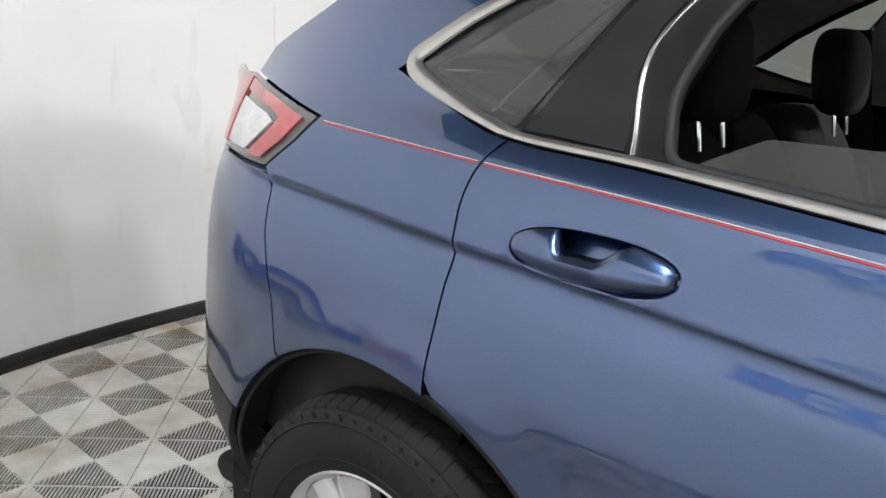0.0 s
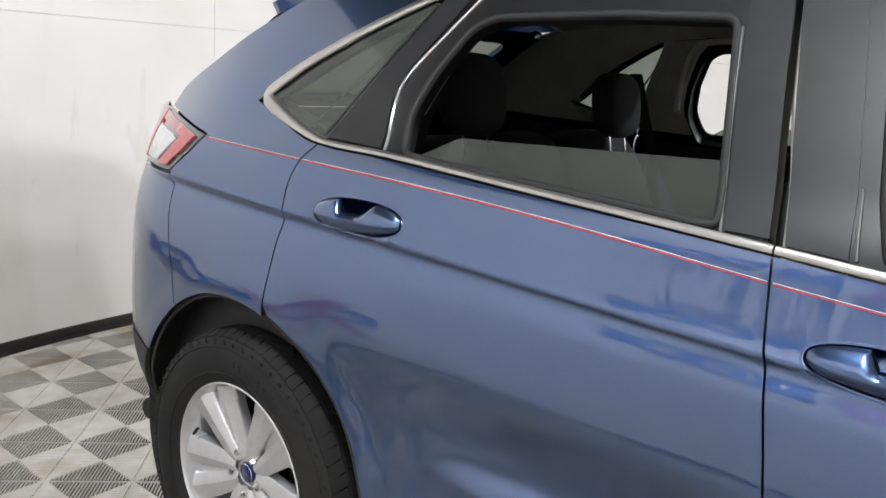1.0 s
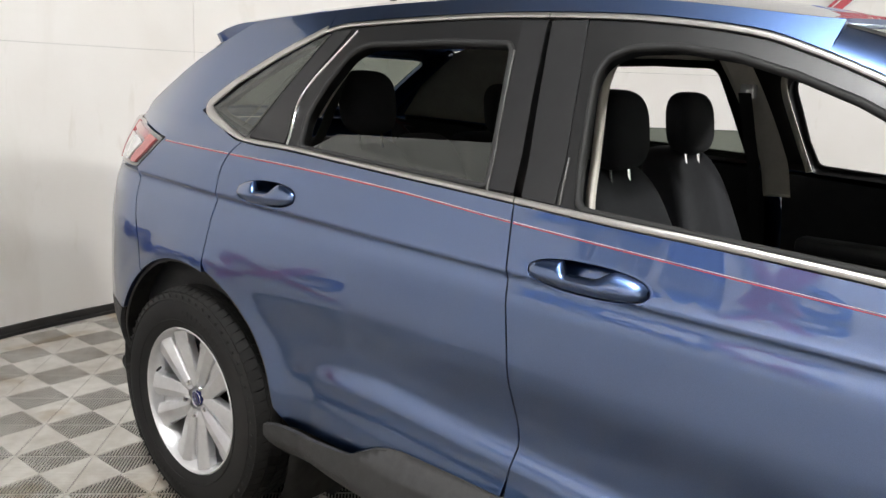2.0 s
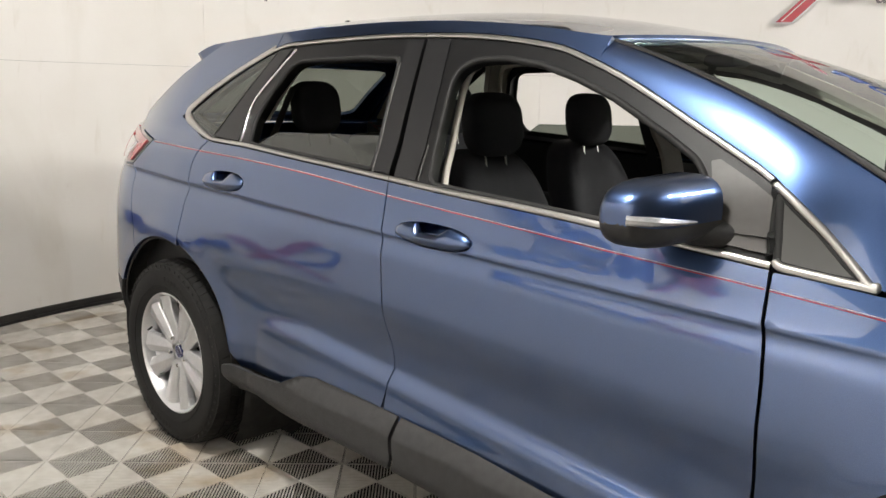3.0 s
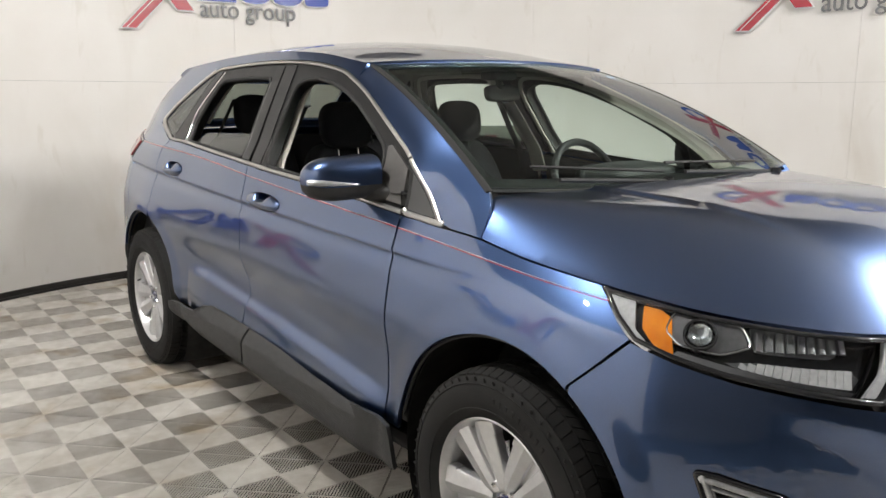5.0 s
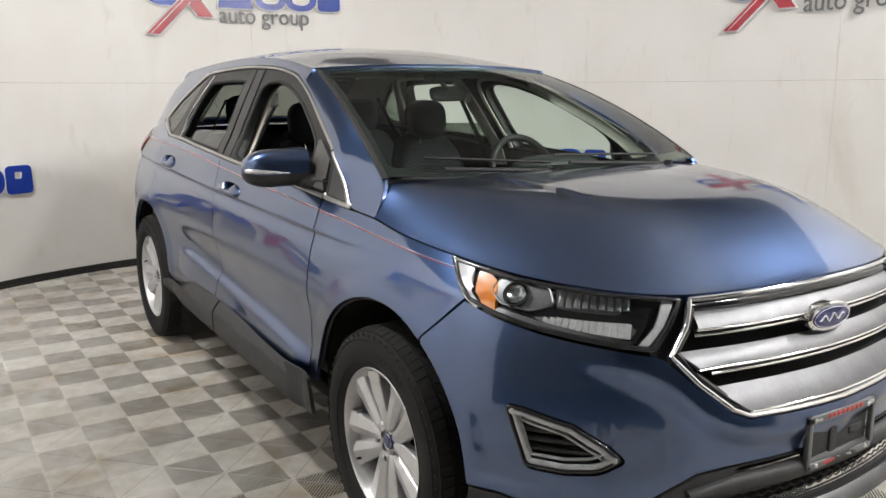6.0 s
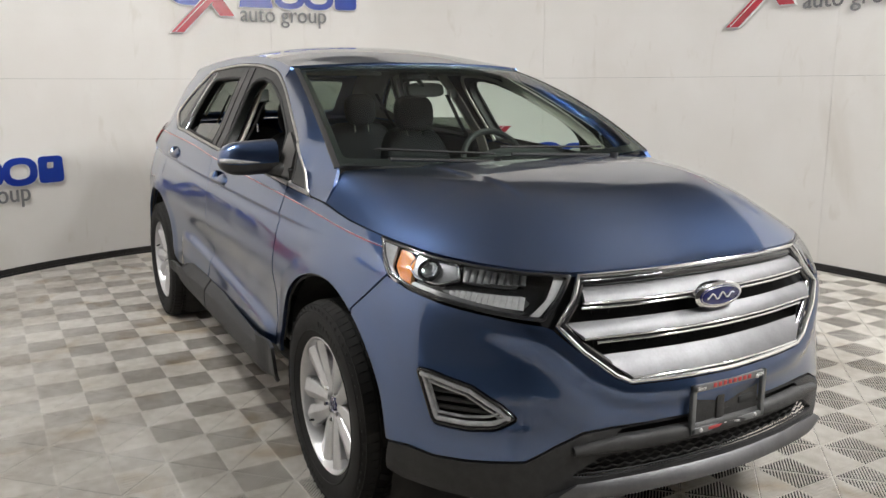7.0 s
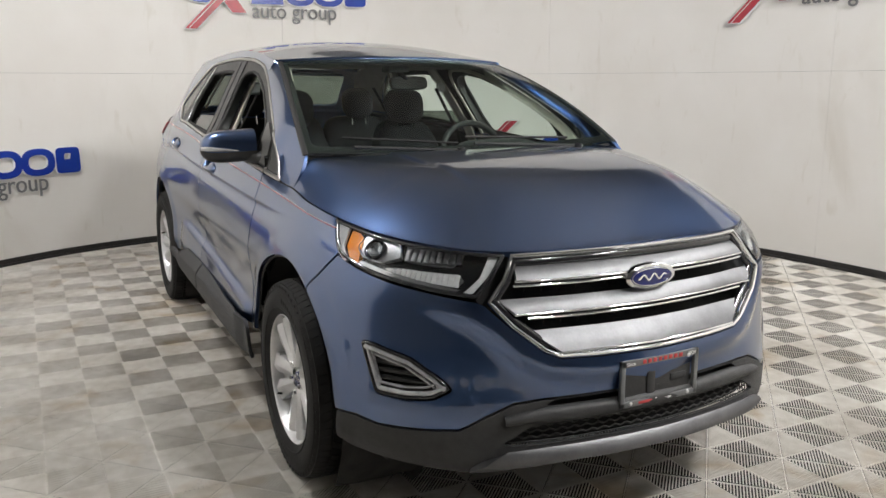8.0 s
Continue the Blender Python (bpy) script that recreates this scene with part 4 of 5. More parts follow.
    panel("sill_cladding", [(-.085, .513), (.2, .500), (.45, .482), (.74, .467), (.80, .479), (.90, .470), (.975, .462), (.99, .42), (1.0, .37), (1.0, .325), (.95, .312), (.5, .318), (-.095, .355), (-.075, .40), (-.082, .438)], clad, CLAD, car, step=.012, lift=.004, **S)
    # rear bumper side and rear skirt
    rb = [(-1.692, .768), (-1.725, .864), (-1.789, .973), (-1.829, 1.078), (-2.05, 1.085), (-2.45, 1.085), (S_MIN, 1.085), (S_MIN, .60), (-2.3, .60), (-1.86, .60)] + arch(AXR, 152, 124)
    panel("rear_bumper", rb, body, PAINT, car, rows=ROWS, step=.03, **S)
    rs = [(-1.86, .597), (-2.3, .597), (S_MIN, .597), (S_MIN, .30), (-2.3, .30), (-1.95, .26), (-1.875, .29)] + arch(AXR, 189, 153, ARCH + .012, 10)
    panel("rear_skirt", rs, body, CLAD, car, step=.04, **S)
    tl = [(-2.095, 1.243), (-1.872, 1.216), (-1.728, 1.196), (-1.77, 1.147), (-1.845, 1.089), (-2.10, 1.092), (-2.45, 1.10), (-2.45, 1.235)]
    lampb = panel("tail_light", rounded(tl, .01), body, TAILCASE, car, "red and clear wrap-round tail lamp", step=.03, lift=.002, **S)
    tlr = [(-2.08, 1.232), (-1.875, 1.206), (-1.762, 1.188), (-1.80, 1.144), (-1.862, 1.100), (-1.93, 1.100), (-1.868, 1.15), (-1.845, 1.175), (-1.90, 1.187), (-2.08, 1.205)]
    panel("red_lens", rounded(tlr, .008), body, REDLENS, lampb, step=.03, lift=.008, depth=.008, **S)
    panel("clear_lens", rounded([(-2.08, 1.197), (-1.90, 1.180), (-1.862, 1.170), (-1.885, 1.148), (-1.945, 1.105), (-2.08, 1.105)], .008), body, CLEARLENS, lampb, step=.03, lift=.007, depth=.008, **S)
    panel("red_lens", rounded([(-2.09, 1.235), (-2.09, 1.10), (-2.43, 1.107), (-2.43, 1.23)], .008), body, REDLENS, lampb, step=.03, lift=.008, depth=.008, **S)

    # wheel housings
    for ax in (AXR, AXF):
        pr = [(ARCH + .012, .885), (ARCH + .02, .80), (ARCH + .02, .55), (.10, .54)]
        v, f = lathe(pr, 48)
        keep = [q for q in f if sum(v[i][2] for i in q) / 4 > -.28]
        part("wheel_housing", (moved((v, keep), Matrix.Translation((ax, 0, .385)))[0] if side > 0 else [(p[0] + ax, -p[1], p[2] + .385) for p in v], keep), LINER, car)
        lip = [p for p in (arch(AXR, 13, 189, ARCH - .004, 40) if ax < 0 else arch(AXF, -5, 166, ARCH - .004, 40))]
        part("arch_lip", ribbon(lip, lambda a, b: body(a, b) - np.array((0, .016, 0)), .012, .006, **S), SEAL, car)

# roof, hood, glass
panel("roof", [(-1.51, -1), (.322, -1), (.322, 1), (-1.51, 1)], roof, PAINT, car, step=.06, gap=.001, depth=.01)
cowl = [(x + .035, y) for x, y in ((1.335 - .2 * (t / .70) ** 2, t) for t in np.linspace(-.70, .70, 24))]
_edge = [tuple(body(s, z)[:2]) for s, z in HOODLINE]
hood_out = [(x, -w) for x, w in _edge if w > .004] + [(x, w) for x, w in reversed(_edge) if w > .004] + [(1.196, .765)] + cowl[::-1] + [(1.196, -.765)]
panel("hood", hood_out, hood, PAINT, car, step=.022, gap=.0025, depth=.02)
ws = panel("windshield", [(-1, .03), (1, .0), (1, 1), (-1, 1)], windshield, GLASS, car, "clear raked windscreen", step=.06, gap=0, depth=.004, outward=(.3, 0, 1.0))
ws.visible_shadow = False
frit = [(-.985, .02), (.985, .02), (.985, .985), (-.985, .985)]
panel("windshield_frit", frit, windshield, GLOSSBLACK, ws, "black printed glass border", holes=[rounded([(-.955, .07), (.955, .07), (.95, .955), (-.95, .955)], .04)], step=.06, gap=0, depth=.001, lift=-.006, outward=(.3, 0, 1.0))
part("header_strip", ribbon([(u, 1.0) for u in np.linspace(-1, 1, 30)], windshield, .012, .004, outward=(.3, 0, 1.0)), CHROME, ws)
for s in (-1, 1):
    part("glass_seal", ribbon([(s, v) for v in np.linspace(0, 1, 24)], windshield, .024, .005, outward=(.3, 0, 1.0)), SEAL, ws)
panel("cowl_tray", [(-.98, -.16), (.98, -.16), (.98, .05), (-.98, .05)], lambda u, v: windshield(u, v) - np.array((0, 0, .030)), CLAD, car, step=.06, depth=.01, outward=(.3, 0, 1.0))

# nose: bumper, grille, lamps
hl_low = [(1.812, .905), (1.92, .882), (2.07, .858), (2.233, .840), (2.379, .822)]
gr_edge = [(2.498, .951), (2.468, .884), (2.413, .818), (2.492, .741), (2.588, .668), (2.64, .646), (2.78, .641), (S_MAX, .639)]
blue_low = [(1.880, .421), (1.975, .424), (2.06, .413), (2.158, .417), (2.332, .430), (2.414, .475), (2.498, .512), (2.585, .519), (2.773, .521), (S_MAX, .521)]
fog = [(1.985, .670), (2.04, .668), (2.173, .640), (2.263, .592), (2.314, .551), (2.247, .514), (2.159, .505), (2.05, .509)]
hl_shape = [(1.678, 1.008), (1.955, .981), (2.21, .966), (2.36, .958), (2.487, .952), (2.437, .885), (2.385, .828), (2.233, .844), (2.07, .862), (1.92, .886), (1.815, .909), (1.749, .950)]
flip = lambda poly: [(2 * S_MAX - u, v) for u, v in poly]
bp = [(1.672, .785), (1.803, .908)] + hl_low + [(2.405, .813)] + gr_edge[3:]
bumper = both(bp)
low_edge = list(reversed(blue_low)) + arch(AXF, 5, 57, ARCH, 12)
bumper = bumper + [(2 * S_MAX - u, v) for u, v in reversed(low_edge)] + low_edge
bum = panel("front_bumper", bumper, front, PAINT, car, holes=[rounded(fog, .02), rounded(flip(fog), .02)], step=.025)
skirt = both([(1.89, .418)] + [(u, v - .004) for u, v in blue_low[1:]]) + list(reversed(both([(1.862, .315), (1.93, .295), (2.2, .290), (2.36, .286), (2.5, .312), (2.7, .322), (S_MAX, .325)])))
lowg = rounded(both([(2.465, .384), (2.55, .432), (2.68, .443), (S_MAX, .443)]) + list(reversed(both([(2.50, .377), (S_MAX, .382)]))), .012)
slot = rounded(both([(2.60, .497), (2.625, .513), (2.78, .515), (S_MAX, .515)]) + list(reversed(both([(2.62, .495), (S_MAX, .495)]))), .006)
fsk = panel("front_skirt", skirt, front, CLAD, car, holes=[lowg, slot], step=.02, lift=.003)
panel("grille_back", slot, lambda u, v: front(u, v) - np.array((.03, 0, 0)), DARK, fsk, step=.06, depth=0, gap=-.01)
part("crash_bar", ribbon([(u, .469 - .012 * max(0, (2.62 - min(u, 2 * S_MAX - u)) / .16) ** 2) for u in np.linspace(2.47, 2 * S_MAX - 2.47, 60)], front, np.interp(np.arange(60), [0, 8, 51, 59], [.030, .052, .052, .030]), .026, k=8), CLAD, fsk, "rounded black bumper bar")
def lip(u, v):
    """The lip's rounded face, standing ahead of the skirt."""
    p = front(u, v)
    q = np.clip((np.asarray(v, float) - .292) / .084, 0, 1)
    p[..., 0] += .012 + .020 * np.sin(math.pi * q) ** .8
    return p


panel("skid_plate", both([(2.352, .292), (2.43, .350), (2.47, .368), (2.6, .373), (2.78, .375), (S_MAX, .375)]) + list(reversed(both([(2.36, .284), (2.5, .312), (2.7, .324), (S_MAX, .327)]))), lip, SATIN, car, "silver lower lip", step=.012, depth=.03)
# lower grille of small cells
deep = lambda d: (lambda u, v: front(u, v) - np.stack([d + 0 * np.asarray(u, float), 0 * np.asarray(u, float), 0 * np.asarray(u, float)], -1))
panel("grille_back", lowg, deep(.055), DARK, fsk, step=.06, depth=0, gap=-.02)
for row in range(7):
    z = .378 + row * .0175
    line = [(u, z + .004 * math.sin((u - 2.4) * 150 + row * math.pi)) for u in np.arange(2.44 + .01 * abs(row - 3), 2 * S_MAX - 2.44 - .01 * abs(row - 3), .0105)]
    line = [p for p in line if inside(np.array([p]), ccw(lowg))[0]]
    if len(line) > 3:
        part("grille_mesh_bar", ribbon(line, deep(.012), .006, .004, k=3), CLAD, fsk)
for half in (lambda p: p, flip):
    # fog lamp bezel
    f0 = np.array(ccw(rounded(half(fog), .02)))
    panel("fog_pocket", [tuple(p) for p in f0], deep(.05), DARK, bum, step=.05, depth=0, gap=-.01)
    ring = inset(dense(f0, .02), .004)
    fb = part("fog_lamp_bezel", ribbon(inset(dense(f0, .02), .008), deep(.006), .014, .010, closed=True), GLOSSBLACK, bum)
    part("light_guide", ribbon(inset(dense(f0, .02), .020), deep(.003), .015, .009, closed=True), GUIDE, fb, "clear chrome light guide")
    part("light_guide_inner", ribbon(inset(dense(f0, .02), .036), deep(.014), .009, .006, closed=True), GUIDE, fb)
    fin_in = inset(dense(f0, .02), .048)
    for k in range(5):
        z = .535 + k * .024
        us = [p[0] for p in fin_in if abs(p[1] - z) < .02]
        if len(us) > 1 and max(us) - min(us) > .03:
            part("louvre", ribbon([(u, z) for u in np.linspace(min(us), max(us), 8)], deep(.030), .014, .010), CLAD, bum)
    # headlamp
    h0 = np.array(ccw(rounded(half(hl_shape), .012)))
    hl = panel("headlight", [tuple(p) for p in h0], deep(.07), GLOSSBLACK, car, "clear headlamp with amber reflector and projector lens", step=.04, depth=0, gap=-.004)
    g = panel("lamp_cover", [tuple(p) for p in h0], front, LENS, hl, "clear lamp cover", step=.03, gap=.002, depth=.006)
    g.visible_shadow = False
    part("lamp_rim", ribbon(inset(dense(h0, .02), .006), deep(.006), .012, .006, closed=True), GLOSSBLACK, hl)
    panel("lamp_wall", [tuple(p) for p in inset(dense(h0, .02), .006)], deep(.004), GLOSSBLACK, hl, step=.5, depth=.0, gap=0, holes=[[tuple(p) for p in inset(dense(h0, .02), .009)]])
    amb = half([(1.822, .982), (1.875, .978), (1.912, .964), (1.938, .893), (1.885, .903), (1.840, .935)])
    panel("amber_reflector", rounded(amb, .006), deep(.022), AMBER, hl, step=.03, depth=.02)
    guide = half([(1.705, 1.000), (1.795, .990), (1.822, .935), (1.882, .900), (1.862, .890), (1.785, .922), (1.745, .958)])
    panel("light_guide", rounded(guide, .006), deep(.018), CLEARLENS, hl, "white edge light guide", step=.03, depth=.01)
    strip = half([(2.432, .945), (2.474, .946), (2.428, .883), (2.380, .838), (2.345, .841), (2.400, .885)])
    panel("light_guide", rounded(strip, .006), deep(.02), CLEARLENS, hl, "white edge light guide", step=.03, depth=.012)
    lowb = half([(1.93, .893), (2.07, .872), (2.233, .853), (2.33, .842), (2.35, .850), (2.23, .868), (2.07, .888), (1.95, .905)])
    panel("chrome_shelf", rounded(lowb, .004), deep(.028), LAMPCHROME, hl, step=.03, depth=.02)
    turn = half([(2.06, .893), (2.14, .899), (2.34, .893), (2.362, .872), (2.335, .850), (2.20, .865), (2.08, .884)])
    panel("turn_reflector", rounded(turn, .008), deep(.032), LAMPCHROME, hl, step=.03, depth=.02)
    for k in range(13):
        u0 = 2.10 + k * .019
        za, zb = np.interp(u0, [2.06, 2.20, 2.335], [.889, .868, .855]), np.interp(u0, [2.06, 2.14, 2.34], [.890, .896, .890])
        part("reflector_rib", ribbon(half([(u0, za), (u0 + .006, zb)]), deep(.029), .019, .004, k=4), CLEARLENS, hl)
    bez = half([(1.915, .975), (2.10, .960), (2.12, .925), (2.05, .905), (1.95, .915), (1.905, .94)])
    panel("projector_bezel", rounded(bez, .012), deep(.030), BEZEL, hl, step=.03, depth=.03, holes=[ring_pts(half([(2.00, .937)])[0][0], .937, .036, .029, 24, 1.)])
    hi = half([(2.14, .958), (2.38, .948), (2.33, .905), (2.15, .912)])
    panel("upper_reflector", rounded(hi, .01), deep(.055), PLATEGREY, hl, step=.03, depth=.02)
    for k in range(6):
        zz = .968 - k * .008
        for ua, ub in ((1.905, 1.955), (2.055, 2.105)):
            part("cooling_fin", ribbon(half([(ua, zz - .008), (ub, zz - .012)]), deep(.035), .003, .004, k=3), LAMPCHROME, hl)
    pc = deep(.03)(*half([(2.00, .937)])[0])
    nn = normals_of(front, np.array([half([(2.00, .937)])[0]]))[0]
    nn = nn * np.sign(nn[0])
    q = Vector(nn).to_track_quat("-Y", "Z").to_matrix().to_4x4()
    m = Matrix.Translation(Vector(map(float, pc))) @ q
    part("projector_lens", moved(lathe([(.0005, -.024), (.012, -.0225), (.022, -.017), (.029, -.007), (.030, .006)], 32), m), LENS, hl)
    part("projector_shield", moved(lathe([(.0005, .012), (.014, .008), (.022, .000), (.026, -.004)], 24), m), LAMPCHROME, hl)
    part("projector_barrel", moved(lathe([(.032, -.008), (.036, -.010), (.037, .01), (.034, .03), (.0005, .034)], 32), m), DARK, hl)
    for k in range(9):
        u0 = 2.155 + k * .024
        part("reflector_facet", ribbon(half([(u0, .916), (u0 + .004, .949 - .0006 * k)]), deep(.048), .018, .008, k=4), PLATEGREY if k % 4 else BEZEL, hl)
    part("bezel_edge", ribbon(dense(ccw(rounded(bez, .012)), .01), deep(.026), .006, .005, closed=True, k=4), CHROME, hl)

# grille
gr_poly = both(gr_edge) + list(reversed(both([(2.498, .952), (2.715, .953), (S_MAX, .954)])))[1:-1]
gr = panel("grille", gr_poly, deep(.06), DARK, car, "silver three-bar grille with chrome edges", step=.06, depth=0, gap=-.006)
gl0 = np.array(dense(ccw(gr_poly), .03))
part("grille_frame", ribbon(inset(gl0, .007), deep(.004), .016, .014, closed=True), CHROME, gr, "chrome outer frame")
part("grille_frame_black", ribbon(inset(gl0, .024), deep(.018), .026, .012, closed=True), GLOSSBLACK, gr)


for z0, z1, u0, u1 in ((.914, .879, 2.503, 2.492), (.821, .784, 2.440, 2.487), (.726, .666, 2.540, 2.628)):
    def bar(u, v, z0=z0, z1=z1):
        u, v = np.asarray(u, float), np.asarray(v, float)
        z = z0 + (z1 - z0) * v
        p = front(u, z)
        p[..., 0] += -.022 + .026 * v + .004 * np.sin(math.pi * v)
        return p
    a0, a1 = u0 + .016, u1 + .016
    line = [(a0, 0)] + [(u, 0) for u in np.linspace(a0 + .03, 2 * S_MAX - a0 - .03, 40)] + [(2 * S_MAX - a0, 0), (2 * S_MAX - a1, 1)] + [(u, 1) for u in np.linspace(2 * S_MAX - a1 - .02, a1 + .02, 40)] + [(a1, 1)]
    bb = panel("grille_bar", line, bar, SATIN, gr, step=.05, gap=0, depth=.02, outward=(0, 0, .8))
    part("chrome_edge", ribbon([(u, z1 - .004) for u in np.linspace(a1 - .004, 2 * S_MAX - a1 + .004, 50)], deep(-.002), .008, .006), CHROME, bb)
for z, u0 in ((.943, 2.515), (.860, 2.492), (.764, 2.535)):
    part("chrome_strip", ribbon([(u, z) for u in np.linspace(u0 + .012, 2 * S_MAX - u0 - .012, 50)], deep(.010), .011, .008), CHROME, gr)
for k in range(3):
    z = (.905, .845, .748)[k]
    for u in np.arange(2.56, 2 * S_MAX - 2.55, .06):
        part("grille_cell", ribbon([(u, z - .012), (u, z + .02)], deep(.045), .006, .004, k=2), DARK, gr)

# oval badge, plain
bx = float(front(S_MAX, .857)[0]) + .014


def oval(rx, rz, x0, x1, n=48, edge=.004):
    pr = [(0, x1), (1 - edge / rz, x1), (1, x1 - edge), (1, x0)]
    vs = [(bx + x, r * rx * math.cos(a), .857 + r * rz * math.sin(a)) for a in (2 * math.pi * i / n for i in range(n)) for r, x in pr]
    fs = [(i * 4 + j, ((i + 1) % n) * 4 + j, ((i + 1) % n) * 4 + j + 1, i * 4 + j + 1) for i in range(n) for j in range(3)]
    return vs, fs


bpt = part("badge_rim", oval(.098, .041, -.03, .0), CHROME, car, "plain blue oval badge in a chrome rim")
part("badge_face", oval(.086, .032, -.004, .003), BADGEBLUE, bpt)
part("badge_line", tube([(bx + .004, .080 * math.cos(a), .857 + .0275 * math.sin(a)) for a in np.linspace(0, 2 * math.pi, 48, endpoint=False)], .0011, 6, True), CHROME, bpt)
part("badge_mark", tube([(bx + .0045, y, .857 + .010 * math.sin(y * 150 + .5) * (1 - (y / .075) ** 2)) for y in np.linspace(-.055, .055, 60)], .0022, 6), WHITEPRINT, bpt)

# plate frame on its bracket
px = 2.392
pf = part("plate_bracket", block(px - .035, px - .012, -.14, .14, .475, .60, .006), CLAD, car, "empty pewter number-plate frame on a black bracket")
fr = []
for b in ((-.157, .157, .594, .616), (-.157, .157, .462, .482), (-.157, -.140, .462, .616), (.140, .157, .462, .616)):
    fr.append(block(px - .012, px + .003, b[0], b[1], b[2], b[3], .003))
part("plate_frame", join(*fr), PLATEGREY, pf)
part("bracket_bar", block(px - .030, px - .006, -.045, -.012, .48, .60, .004), CLAD, pf)
part("bracket_bar", block(px - .030, px - .006, .05, .12, .515, .545, .01), CLAD, pf)
for y, z in ((-.118, .474), (.115, .475), (.112, .600)):
    part("screw", moved(lathe([(.0005, -.004), (.005, -.003), (.007, 0)], 12), pose(px + .004, y, z, 0, 0, 90)), ALLOY, pf)


def words(text, y, z, size, mat, parent):
    cu = bpy.data.curves.new("lettering", "FONT")
    cu.body, cu.size, cu.extrude = text, size, .0004
    cu.align_x, cu.align_y = "CENTER", "CENTER"
    cu.materials.append(mat)
    ob = new("lettering", cu)
    ob.parent = parent
    ob.matrix_local = pose(px + .0042, y, z, 90, 0, 90)
    return ob


words("Since", -.122, .605, .017, WHITEPRINT, pf)
words("1924", .125, .605, .017, WHITEPRINT, pf)
words("To Amaze.", .015, .472, .016, WHITEPRINT, pf)
for k in range(8):
    part("print_bar", block(px + .002, px + .0042, -.075 + k * .021, -.061 + k * .021, .599, .612, .003), REDPRINT, pf)
part("print_bar", block(px + .002, px + .0042, -.085, -.03, .468, .477, .003), REDPRINT, pf)


# wheels
def tread_tyre():
    """Tyre round the y axis, outer side towards -y."""
    pr = [(.236, -.085), (.243, -.104), (.262, -.116), (.290, -.1215), (.318, -.121), (.343, -.114), (.358, -.104), (.3655, -.094), (.3675, -.06), (.368, 0), (.3675, .06), (.3655, .094), (.356, .106), (.318, .121), (.26, .116), (.236, .085)]
    return lathe(pr, 96)


def tread_blocks():
    vs, fs = [], []
    def blk(a0, a1, y0, y1, r0, r1, slant):
        o = len(vs)
        for r in (r0, r1):
            for a, y in ((a0, y0), (a1, y0), (a1 + slant, y1), (a0 + slant, y1)):
                vs.append((r * math.cos(a), y, r * math.sin(a)))
        fs.extend([tuple(o + i for i in q) for q in ((4, 5, 6, 7), (0, 1, 5, 4), (1, 2, 6, 5), (2, 3, 7, 6), (3, 0, 4, 7))])
    n = 72
    for i in range(n):
        a = 2 * math.pi * i / n
        d = 2 * math.pi / n
        for y0, y1, s, off in ((-.105, -.066, .25, 0), (-.058, -.024, -.5, .5), (-.016, .016, .4, 0), (.024, .058, .5, .5), (.066, .105, -.25, 0)):
            drop = .006 if abs(y0) > .1 or abs(y1) > .1 else 0
            o = len(vs)
            blk(a + off * d, a + off * d + .88 * d, y0, y1, .362 - drop, .3735, s * d)
            if drop:
                for k in range(o, o + 8):
                    if abs(vs[k][1]) > .1:
                        x, y, z = vs[k]
                        q = (.3625 if k >= o + 4 else .350) / math.hypot(x, z)
                        vs[k] = (x * q, y, z * q)
    return vs, fs


def sidewall_marks():
    out = []
    for c in (70, 250):
        for k in range(9):
            a = radians(c + (k - 4) * 4.6)
            out.append(moved(block(-.005, .005, -.0015, .0015, -.009, .009, .001, 1), Matrix.Rotation(-a + math.pi / 2, 4, "Y") @ Matrix.Translation((0, -.1215, .304))))
    for r in (.272, .338):
        yy = -.1185 if r < .3 else -.1165
        out.append(lathe([(r - .002, yy), (r - .001, yy - .0022), (r + .001, yy - .0022), (r + .002, yy)], 72))
    for k in range(60):
        a = 2 * math.pi * k / 60
        out.append(moved(block(-.004, .004, -.002, .001, -.010, .010, .001, 1), Matrix.Rotation(a, 4, "Y") @ Matrix.Translation((0, -.1125, .347)) @ Matrix.Rotation(radians(14), 4, "X")))
    return join(*out)


def blade(sign):
    """One of a spoke's two blades, along +z and leaning to one side: a flat face between two raised edges."""
    prof = [(-1, .036), (-1, .020), (-.9, .014), (-.28, .001), (-.18, .000), (-.08, .001), (.80, .008), (.93, .010), (1, .015), (1, .036)]
    vs, fs, m = [], [], len(prof)
    for i in range(12):
        f = i / 11
        r = .038 + .192 * f
        half = .0215 + .021 * f
        face = -.076 - .019 * f ** .8
        for p, d in prof:
            x = sign * (.0185 + .036 * f ** .8 + p * half)
            vs.append((x, face + d * (1 if d > .02 else .5 + .5 * f), math.sqrt(max(r * r - x * x, .0003)) if f > .75 else r * (1 - .02 * abs(p))))
    for i in range(11):
        for j in range(m - 1):
            q = (i * m + j, (i + 1) * m + j, (i + 1) * m + j + 1, i * m + j + 1)
            fs.append(q if sign > 0 else tuple(reversed(q)))
    return vs, fs


def valley():
    """The sunken web between a spoke's two blades."""
    vs, fs = [], []
    rs = np.linspace(.095, .229, 9)
    for i, r in enumerate(rs):
        f = i / 8
        for p in (-1, -.5, 0, .5, 1):
            a = radians(6) * p
            vs.append((r * math.sin(a), -.060 - .010 * math.sin(math.pi * f) - .006 * p * p, r * math.cos(a)))
    for i in range(8):
        for j in range(4):
            fs.append((i * 5 + j, (i + 1) * 5 + j, (i + 1) * 5 + j + 1, i * 5 + j + 1))
    return vs, fs


